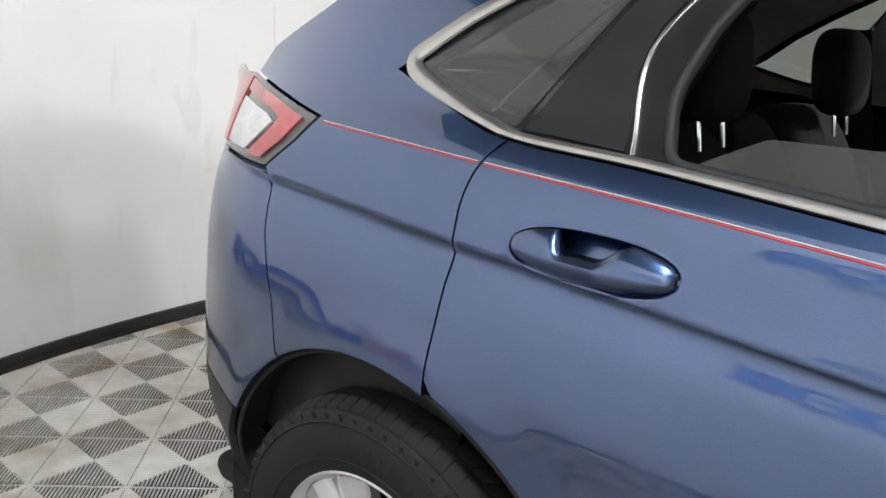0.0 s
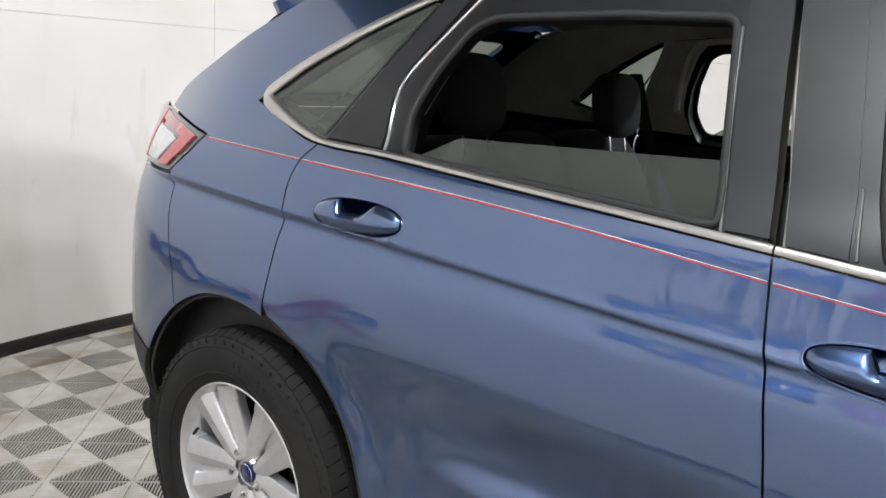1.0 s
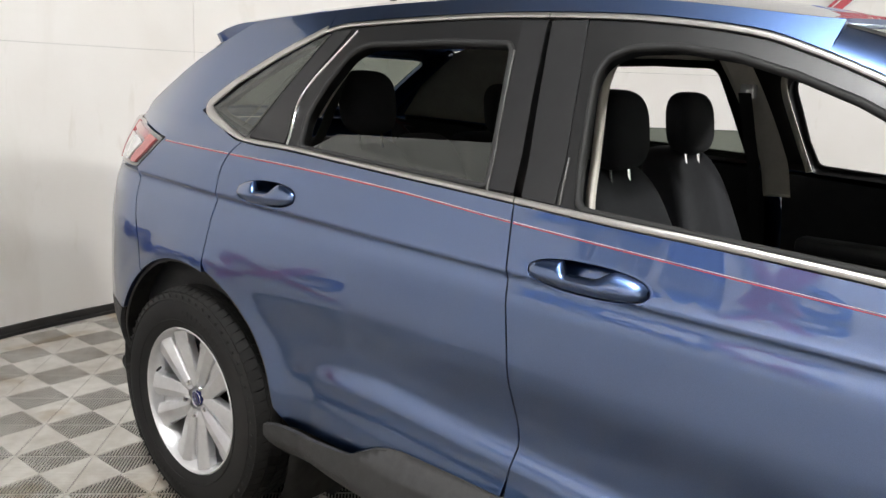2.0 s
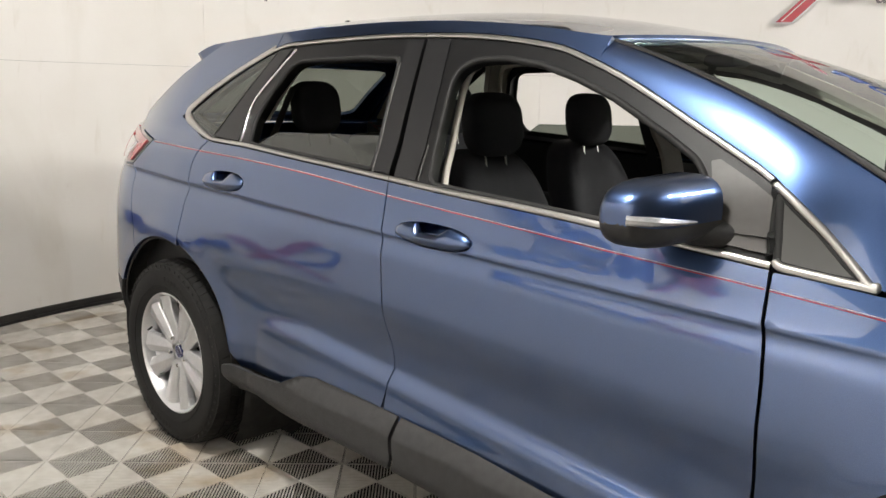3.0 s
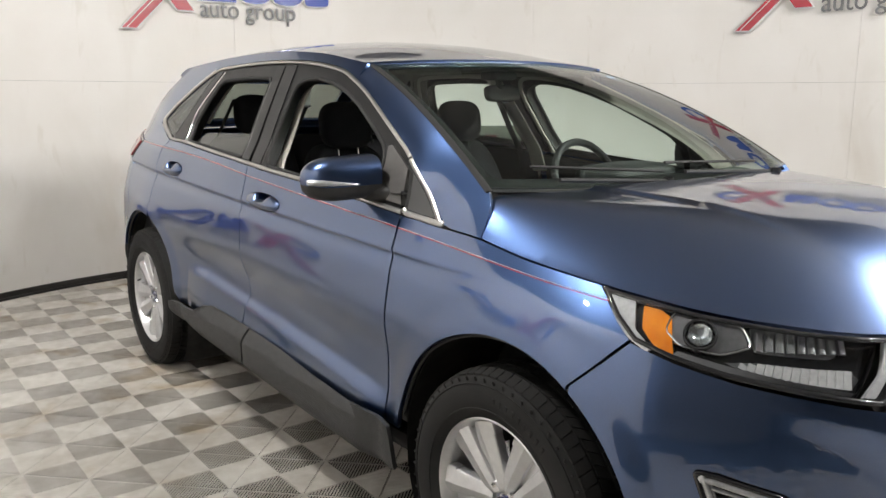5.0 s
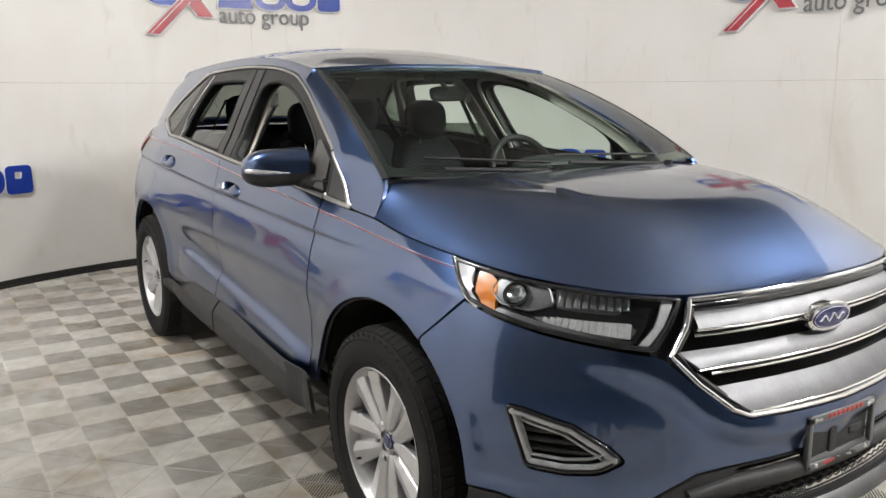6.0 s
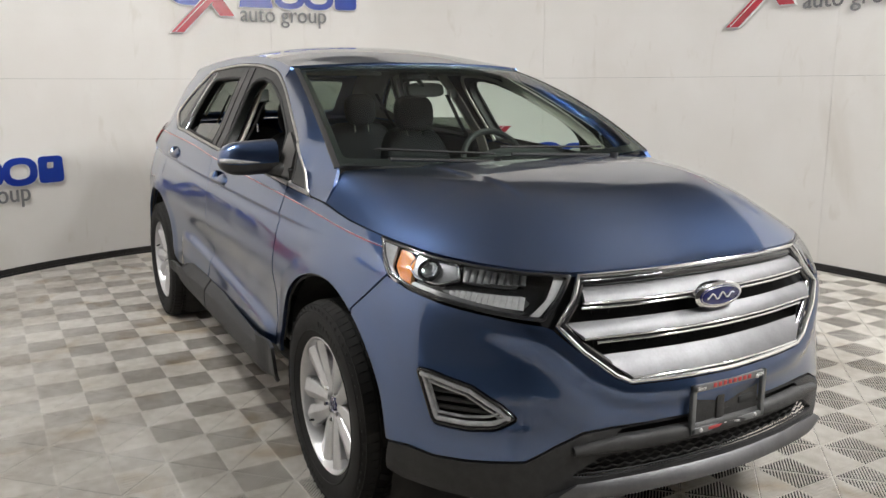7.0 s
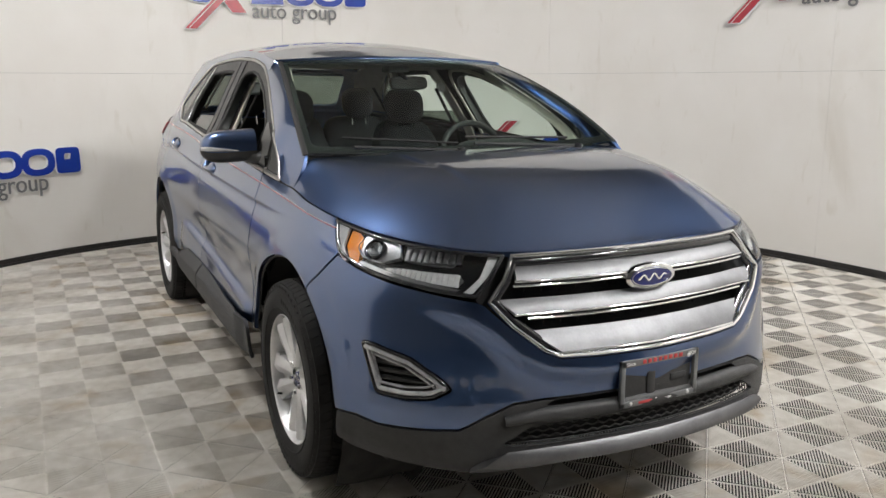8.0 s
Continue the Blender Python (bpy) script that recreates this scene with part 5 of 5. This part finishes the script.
TY = mesh("tyre", *tread_tyre())
TB = mesh("tread", *tread_blocks(), angle=20)
TM = mesh("sidewall_marks", *sidewall_marks())
RIM = mesh("rim", *lathe([(.2445, -.098), (.2455, -.104), (.241, -.107), (.236, -.103), (.2325, -.094), (.224, -.075), (.216, -.03), (.212, .05), (.225, .085), (.245, .095)], 96))
BLD = [mesh("spoke_blade", *blade(q), angle=14) for q in (-1, 1)]
VAL = mesh("spoke_web", *valley())
HUB = mesh("hub", *lathe([(.0005, -.064), (.030, -.064), (.034, -.068), (.050, -.067), (.066, -.060), (.070, -.03)], 48))
CAP = mesh("hub_cap", *lathe([(.0005, -.074), (.022, -.0735), (.027, -.071), (.028, -.06)], 40))
CAPM = mesh("cap_mark", *lathe([(.0235, -.0745), (.0245, -.0755), (.0255, -.0745)], 40))
NUT = mesh("lug_nut", *lathe([(.0005, -.086), (.006, -.0855), (.0095, -.080), (.0100, -.058)], 6), angle=20)
DISC = mesh("brake_disc", *lathe([(.07, .01), (.155, .01), (.155, .03), (.07, .03)], 64))
BACK = mesh("backing", *lathe([(.05, .05), (.21, .055)], 48))
CALI = mesh("caliper", *block(-.055, .055, -.01, .06, .10, .185, .012))
VALVE = mesh("valve", *tube([(0, -.085, .200), (0, -.098, .192), (0, -.108, .186)], [.004, .0045, .0035], 8))
for ax in (AXR, AXF):
    for side in (-1, 1):
        turn = radians(-34)
        wh = part("wheel", TY, TYRE, car, "black tyre on a silver five-spoke alloy wheel")
        steer = pose(ax, side * .822, WR, 0, 0, 0 if side < 0 else 180)
        wh.matrix_local = steer
        for nm, me, mt in (("tread", TB, TYRE), ("sidewall_mark", TM, TYRE), ("rim", RIM, ALLOY), ("hub", HUB, ALLOY), ("hub_cap", CAP, BADGEBLUE), ("cap_mark", CAPM, CHROME), ("brake_disc", DISC, LAMPCHROME), ("brake_backing", BACK, DARK), ("brake_caliper", CALI, LINER)):
            part(nm, me, mt, wh)
        for k in range(5):
            r = Matrix.Rotation(turn + 2 * math.pi * k / 5, 4, "Y")
            for me in BLD:
                part("spoke_blade", me, ALLOY, wh, m=r)
            part("spoke_web", VAL, ALLOY, wh, m=r)
            part("lug_nut", NUT, CHROME, wh, m=r @ Matrix.Translation((0, 0, .057)))
        part("valve", VALVE, SEAL, wh, m=Matrix.Rotation(radians({-1.4245: -72, 1.4245: -126}[ax]), 4, "Y"))

# mirrors
for side in (-1, 1):
    def shell(y):
        """Section of the housing at a half width: centre x, z and half sizes."""
        f = (y - .835) / .215
        e = min(1, max(0., (f - .45) / .55))
        sc = .10 + .90 * (1 - e ** 3) ** .5
        return .672 - .045 * f, 1.192 - .012 * f, .078 * sc * (1 - .10 * f) + .008, .068 * sc + .002
    vs, n, ys = [], 32, list(.835 + .2149 * (1 - (1 - np.linspace(0, 1, 26)) ** 1.6))
    for y in ys:
        cx, cz, hx, hz = shell(y)
        for j in range(n):
            a = 2 * math.pi * j / n
            ca, sa = math.cos(a), math.sin(a)
            vs.append((cx + hx * math.copysign(abs(ca) ** .62, ca) * (.75 if ca < 0 else 1), side * y, cz + hz * math.copysign(abs(sa) ** .75, sa)))
    cap_f, low_f = [], []
    for i in range(len(ys) - 1):
        for j in range(n):
            q = (i * n + j, i * n + (j + 1) % n, (i + 1) * n + (j + 1) % n, (i + 1) * n + j)
            q = q if side < 0 else tuple(reversed(q))
            zm = sum(vs[k][2] for k in q) / 4
            (cap_f if zm > 1.170 else low_f).append(q)
    ends = tuple(range(n)), tuple(range((len(ys) - 1) * n, len(ys) * n))
    cap_f += [ends[1] if side < 0 else tuple(reversed(ends[1]))]
    low_f += [tuple(reversed(ends[0])) if side < 0 else ends[0]]
    dm = part("door_mirror", (vs, cap_f), PAINT, car, "blue door mirror with a black lower shell and clear repeater strip")
    part("lower_shell", (vs, low_f), CLAD, dm)
    line = []
    for y in np.linspace(.91, 1.047, 26):
        cx, cz, hx, hz = shell(y)
        zs = 1.172 + .008 * (y - .91) / .14
        sa = min(1., abs(zs - cz) / hz) ** (1 / .75)
        line.append((cx + hx * (1 - sa * sa) ** .31 + .001, side * y, zs))
    part("repeater_strip", tube(line, [.0025 + .0075 * min(1, i / 20) for i in range(len(line))], 8), GUIDE, dm)
    cx, cz, hx, hz = shell(.94)
    part("mirror_glass", block(cx - hx * .78 - .002, cx - hx * .74, side * .87, side * .995, 1.152, 1.228, .002), MIRRORGLASS, dm)
    part("mirror_arm", tube([(.665, side * .875, 1.148), (.705, side * .850, 1.142), (.755, side * .815, 1.137), (.80, side * .780, 1.134)], [.022, .031, .029, .020], 14), CLAD, dm)
    part("mirror_foot", block(.735, .85, side * .775, side * .818, 1.112, 1.146, .01), CLAD, dm)
    # grey sail behind the mirror
    panel("mirror_sail", rounded([(.722, 1.124), (.712, 1.230), (.690, 1.286), (.712, 1.292), (.80, 1.250), (.845, 1.224), (.857, 1.112)], .006), lambda u, v: body(u, v) + np.array((0, .001, 0)), SAIL, car, step=.04, depth=.02, side=side)

# wipers, aerial, spoiler, hatch
for y0, y1, xo in ((-.15, -.60, .0), (.42, -.10, .02)):
    e = part("wiper", tube([(1.345 + xo - .06 * abs(y), y, 1.186 + .004 * k) for k, y in enumerate(np.linspace(y0, y1, 8))], .007, 8), SEAL, car, "black wiper arm and blade")
    p0, p1 = windshield(np.array([y0 / .75]), np.array([.055]))[0], windshield(np.array([y1 / .75]), np.array([.10]))[0]
    part("blade", tube([tuple(p0 + (p1 - p0) * t + np.array((.012, 0, .016))) for t in np.linspace(0, 1, 8)], .005, 6), SEAL, e)
    part("pivot", moved(lathe([(.0005, -.02), (.014, -.016), (.016, .0), (.016, .02)], 16), Matrix.Translation((1.335 + xo, y0, 1.178)) @ Matrix.Rotation(radians(90), 4, "X")), SEAL, e)
part("aerial", join(moved(pillow(0, 0, 0, .055, .018, .012, .7, 16, 8), Matrix.Translation((-1.42, .0, 1.668))), moved(pillow(-.02, 0, .018, .026, .010, .024, .8, 14, 8), Matrix.Translation((-1.42, .0, 1.672)))), GLOSSBLACK, car, "short black roof aerial")


def spoil(u, v):
    """u: -1 to 1 across; v: 0 at the roof to 1 at the lip."""
    u, v = np.asarray(u, float), np.asarray(v, float)
    a = roof(np.full_like(u, -1.51), u)
    x = a[..., 0] - v * (.36 - .115 * u * u)
    z = a[..., 2] - v * (.050 - .012 * u * u) + .010 * np.sin(math.pi * v)
    return np.stack([x, a[..., 1] * (1 - .03 * v), z], -1)


panel("rear_spoiler", [(-1, 0), (1, 0), (1, 1), (-1, 1)], spoil, PAINT, car, "blue roof spoiler", step=.08, gap=.0, depth=.035, outward=(-1.4, 0, .8))


def hatch_surf(u, v):
    """u: -1 to 1 across; v: 0 low to 1 under the spoiler."""
    u, v = np.asarray(u, float), np.asarray(v, float)
    lo, hi = np.array((-2.062, .66, 1.245)), np.array((-1.60, .553, 1.545))
    p = lo + (hi - lo) * v[..., None]
    k = 1 - u * u
    return np.stack([p[..., 0] - k * (.19 - .03 * v) - .02 * np.sin(math.pi * v), p[..., 1] * u, p[..., 2] + .01 * k], -1)


hw = rounded([(-.84, .12), (.84, .12), (.86, .90), (-.86, .90)], .1)
ht = panel("hatch", [(-1, -.02), (1, -.02), (1, 1), (-1, 1)], hatch_surf, PAINT, car, "blue tailgate with a dark rear window", holes=[hw], step=.08, gap=.002, depth=.02, outward=(-1.2, 0, .9))
g = panel("rear_window", hw, hatch_surf, PRIVACY, ht, "dark rear window", step=.1, gap=-.002, depth=.004, lift=-.004, outward=(-1.2, 0, .9))
g.visible_shadow = False
for s in (-1, 1):
    part("hatch_edge", ribbon([(s * .985, v) for v in np.linspace(0, 1, 12)], hatch_surf, .05, .012, outward=(-1.2, 0, .9)), GLOSSBLACK, ht)


def tail_surf(u, v):
    u, v = np.asarray(u, float), np.asarray(v, float)
    b = hatch_surf(u, 0 * v - .02)
    return np.stack([b[..., 0] - .05 * np.sin(v * 1.4), b[..., 1] * (1 + .1 * v), 1.229 - .15 * v], -1)


panel("tailgate", [(-1, 0), (1, 0), (1, 1), (-1, 1)], tail_surf, PAINT, ht, step=.1, gap=0, depth=.01, outward=(-1.2, 0, .7))

# underside and cabin shell
part("underbody", join(block(-2.1, 2.05, -.80, .80, .27, .34, .03), block(-2.15, -1.9, -.7, .7, .30, .55, .05)), DARK, car, "dark underside of the car")
part("engine_bay", block(1.0, 2.10, -.54, .54, .33, .93, .05), DARK, car)
part("exhaust", tube([(-2.0, -.45, .30), (-1.2, -.42, .27), (-.2, -.30, .27)], .03, 10), LINER, car)
part("cabin_floor", block(-2.0, 1.05, -.78, .78, .36, .42, .02), DASH, car)
part("headliner", (lambda V, F, N: mesh("headliner", V, F, N))(*sheet([(-1.50, -.97), (.27, -.97), (.27, .97), (-1.50, .97)], lambda u, v: roof(u, v) - np.array((0, 0, .042)), step=.1, depth=.01)), HEADLINER, car, "grey felt headliner")
for side in (-1, 1):
    S = dict(side=side)
    inner = lambda d: (lambda u, v: body(u, v) - np.array((0, d, 0)))
    # door cards and sills
    panel("door_card", rounded([(-1.22, 1.19), (-.26, 1.145), (-.24, .5), (-.95, .45), (-1.05, .7)], .03), inner(.075), DASH, car, "black inner door trim", step=.08, depth=-.02, **S)
    panel("door_card", rounded([(-.20, 1.14), (.84, 1.07), (.86, .5), (-.18, .5)], .03), inner(.075), DASH, car, "black inner door trim", step=.08, depth=-.02, **S)
    part("armrest", block(-.10, .45, side * .70, side * .80, .86, .92, .02), DASH, car)
    part("armrest", block(-1.0, -.40, side * .70, side * .80, .88, .94, .02), DASH, car)
    # pale pillar trims inside
    for nm, line, w in (("inner_pillar", [(-.335, 1.57), (-.27, 1.40), (-.215, 1.20), (-.20, 1.05)], .10),):
        part(nm, ribbon(spline(line, 6), inner(.11), w, .02, **S), TRIMBEIGE, car, "pale grey pillar trim")
    part("inner_pillar", ribbon(spline([(.30, 1.50), (.52, 1.405), (.74, 1.30), (.95, 1.16), (1.04, 1.08)], 6), inner(.10), .07, .02, **S), TRIMBEIGE, car, "pale grey pillar trim")
    part("door_seal_trim", ribbon(spline([(-.095, 1.15), (-.135, 1.30), (-.165, 1.44), (-.135, 1.512), (-.03, 1.527), (.145, 1.508), (.29, 1.470)], 6), inner(.085), .022, .012, **S), TRIMBEIGE, car)
    part("door_seal_trim", ribbon(spline([(-1.09, 1.30), (-1.06, 1.40), (-1.005, 1.505), (-.93, 1.533), (-.64, 1.541), (-.40, 1.536)], 6), inner(.085), .020, .012, **S), TRIMBEIGE, car)
    panel("rear_inner_trim", [(-1.95, 1.24), (-1.30, 1.20), (-1.28, .5), (-1.9, .5)], inner(.10), DASH, car, step=.1, depth=-.02, **S)
    hole = rounded([(-1.53, 1.302), (-1.40, 1.268), (-1.29, 1.246), (-1.235, 1.325), (-1.18, 1.42), (-1.115, 1.53), (-1.20, 1.495), (-1.30, 1.444), (-1.40, 1.386), (-1.48, 1.33)], .02)
    panel("rear_inner_trim", rounded([(-1.98, 1.25), (-1.60, 1.235), (-1.05, 1.215), (-1.075, 1.30), (-1.05, 1.395), (-1.0, 1.49), (-.95, 1.53), (-1.02, 1.585), (-1.30, 1.585), (-1.52, 1.555), (-1.72, 1.51)], .015), inner(.055), HEADLINER, car, "grey-green inner pillar trim", holes=[hole], step=.06, depth=-.02, **S)
    panel("roof_cove", [(-1.05, 1.535), (-.6, 1.548), (-.3, 1.545), (-.05, 1.533), (.15, 1.505), (.29, 1.47), (.30, 1.535), (.0, 1.59), (-.4, 1.605), (-1.05, 1.59)], inner(.05), HEADLINER, car, step=.06, depth=-.015, **S)
    # seat belts
    part("seat_belt", ribbon(spline([(-.275, 1.42), (-.27, 1.2), (-.26, .95), (-.22, .6)], 6), inner(.16), .046, .003, **S), SEAL, car)
    part("belt_anchor", block(-.30, -.25, side * .555, side * .60, 1.40, 1.45, .008), ALLOY, car)
    part("seat_belt", ribbon(spline([(-1.17, 1.42), (-1.16, 1.2), (-1.15, .95)], 6), inner(.19), .046, .003, **S), SEAL, car)


def headrest(parent, x, y, z, w=.135):
    h = part("headrest", pillow(x, y, z, .055, w, .104, .66, 26, 16, lambda v: Vector((v.x - .12 * (v.z - z) + .10 * (v.y - y) ** 2, v.y, v.z))), CLOTH, parent)
    for dy in (-.05, .05):
        part("post", tube([(x + .012, y + dy, z - .08), (x + .024, y + dy, z - .15)], .005, 8), CHROME, h)


def bucket(y, ahead):
    s = part("front_seat", join(pillow(-.10, y, .60, .27, .255, .095, .45, 28, 12, lambda v: Vector((v.x, v.y, v.z + .10 * (v.x + .10) + .10 * (v.y - y) ** 2 * 6)))), CLOTH, car, "black cloth front seat", pose(ahead, 0, 0))
    lean = math.tan(radians(20))
    def wr(v):
        h = v.z - .62
        return Vector((v.x - lean * h + .55 * (v.y - y) ** 2 * (1 if v.x > -.25 else .2), y + (v.y - y) * (1 - .28 * max(0, h / .58) ** 2), v.z))
    part("backrest", pillow(-.26, y, .905, .075, .25, .325, .45, 30, 20, wr), CLOTH, s)
    part("seam", tube([(-.26 - lean * .50 + .075 - .02, y + dy, 1.12 - .015 * math.cos(dy * 12)) for dy in np.linspace(-.12, .12, 10)], .004, 6), DASH, s)
    headrest(s, -.420, y, 1.312, .125)
    part("seat_base", block(-.34, .12, y - .21, y + .21, .42, .54, .03), DASH, s)


bucket(-.37, .16)
bucket(.38, .03)
rs = part("rear_seat", join(pillow(-.98, 0, .60, .26, .64, .09, .35, 32, 12)), CLOTH, car, "black cloth rear bench seat")
for y, w in ((-.39, .25), (0, .14), (.39, .25)):
    lean = math.tan(radians(24))
    part("backrest", pillow(-1.01, y, .93, .07, w, .295, .45, 26, 16, lambda v: Vector((v.x - lean * (v.z - .62), v.y, v.z))), CLOTH, rs)
for y, z in ((-.395, 1.340), (.375, 1.315)):
    headrest(rs, -1.165, y, z, .108)
part("load_cover", block(-2.0, -1.33, -.62, .62, 1.08, 1.10, .008), DASH, car)

# dashboard, wheel, inner mirror
dash = part("dashboard", join(pillow(.93, 0, 1.02, .27, .74, .125, .5, 40, 14, lambda v: Vector((v.x + .10 * (1 - (v.y / .74) ** 2), v.y, v.z))), pillow(.74, .38, 1.115, .11, .22, .065, .6, 24, 10), block(.62, .98, -.72, .72, .62, .98, .05)), DASH, car, "black grained dashboard")
part("centre_console", block(-.25, .75, -.13, .13, .45, .78, .04), DASH, dash)
part("screen", block(.655, .67, -.10, .12, .96, 1.09, .006), GLOSSBLACK, dash)
tilt = Matrix.Translation((.50, .385, 1.075)) @ Matrix.Rotation(radians(-24), 4, "Y")
st = part("steering_wheel", moved(tube([(0, .185 * math.cos(a), .185 * math.sin(a)) for a in np.linspace(0, 2 * math.pi, 48, endpoint=False)], .0165, 10, True), tilt), DASH, car, "black leather-rimmed steering wheel")
part("wheel_boss", moved(pillow(.03, 0, -.01, .035, .085, .075, .6), tilt), DASH, st)
for a in (0, 180, 270):
    c = Matrix.Rotation(radians(a), 4, "X")
    part("wheel_spoke", moved(block(-.002, .02, .06, .18, -.022, .022, .008), tilt @ c), DASH, st)
part("column", tube([(.53, .385, 1.06), (.80, .385, .96)], .045, 12), DASH, st)
im = part("inner_mirror", moved(pillow(0, 0, 0, .018, .125, .036, .5, 28, 10), pose(.225, .13, 1.452, 0, -12, 14)), DASH, car, "black inner rear-view mirror")
part("mirror_stem", tube([(.235, .11, 1.475), (.30, .03, 1.525)], .012, 8), DASH, im)
part("sensor_box", block(.30, .40, -.06, .06, 1.505, 1.54, .012), DASH, im)
for side in (-1, 1):
    part("sun_visor", moved(block(-.085, .085, -.19, .19, -.008, .008, .006), pose(.20, side * .33, 1.545, 0, 10, 0)), HEADLINER, car)


# ---- floor of open ribbed tiles ----
floor = empty("floor", "warm grey open-ribbed floor tiles, slightly dirty", "floor", kind="structure")
TILE, PITCH, RIBW = .40, .40 / 25, .0042


def tile_mesh():
    vs, fs = [], []

    def rib(p, q, w, top, deep):
        d = Vector((q[0] - p[0], q[1] - p[1]))
        if d.length < 1e-6:
            return
        d.normalize()
        nx, ny = -d.y * w / 2, d.x * w / 2
        o = len(vs)
        c = .0015
        cap = deep
        for x, y in (p, q):
            half = [(1, cap), (1, top - c), (.7, top), (-.7, top), (-1, top - c), (-1, cap)]
            vs.extend([(x + nx * f, y + ny * f, z) for f, z in half])
        m = len(half)
        for j in range(m - 1):
            fs.append((o + j, o + j + 1, o + m + j + 1, o + m + j))

    h = TILE / 2 - .0008
    for sx, sy in ((1, 1), (-1, 1), (-1, -1), (1, -1)):
        for k in range(25):
            c = (k + .5) * PITCH
            a0, a1 = max(.0018, c - h), min(h, c - .0018)
            g = .0030
            mid = c / 2
            for lo, hi in ((a0, mid - g), (mid + g, a1)):
                if hi - lo > .002:
                    p, q = (sx * lo, sy * (c - lo)), (sx * hi, sy * (c - hi))
                    rib(p, q, RIBW, 0., -.0064)
        rib((sx * .004, sy * .004), (sx * h, sy * h), .0050, -.0030, -.0064)
    rib((0, -h), (0, h), .003, -.002, -.0064)
    rib((-h, 0), (h, 0), .003, -.002, -.0064)
    for s in (-1, 1):
        rib((s * (h - .0015), -h), (s * (h - .0015), h), .003, -.0015, -.0064)
        rib((-h, s * (h - .0015)), (h, s * (h - .0015)), .003, -.0015, -.0064)
    return vs, fs


TV, TF = tile_mesh()
TILEMESH = mesh("tile", TV, TF, angle=25)
TILEMESH.materials.append(RIB)
G0 = (-1.0, -1.167)
near, far = [], []
for i in range(-14, 16):
    for j in range(-12, 16):
        x, y = G0[0] + TILE * i, G0[1] + TILE * j
        if abs((x - CX) / (RA + .25)) ** RN + abs((y - CY) / (RB + .25)) ** RN > 1:
            continue
        (near if y < .6 or x > 1.6 else far).append((x, y))
near.sort(key=lambda p: abs(p[0] - .6) + 1.2 * abs(p[1] + 1.6))
far += near[300:]
near = near[:300]
for x, y in near:
    ob = new("tile", TILEMESH)
    ob.parent = floor
    ob.location = (x, y, 0)
tv = np.array(TV)
allv = np.concatenate([tv + (x, y, 0) for x, y in far])
tf = np.array(TF)
allf = np.concatenate([tf + k * len(TV) for k in range(len(far))])
rest = part("tiles", mesh("tiles", allv, allf, angle=25), RIB, floor)
tagged(rest, kind="stuff")
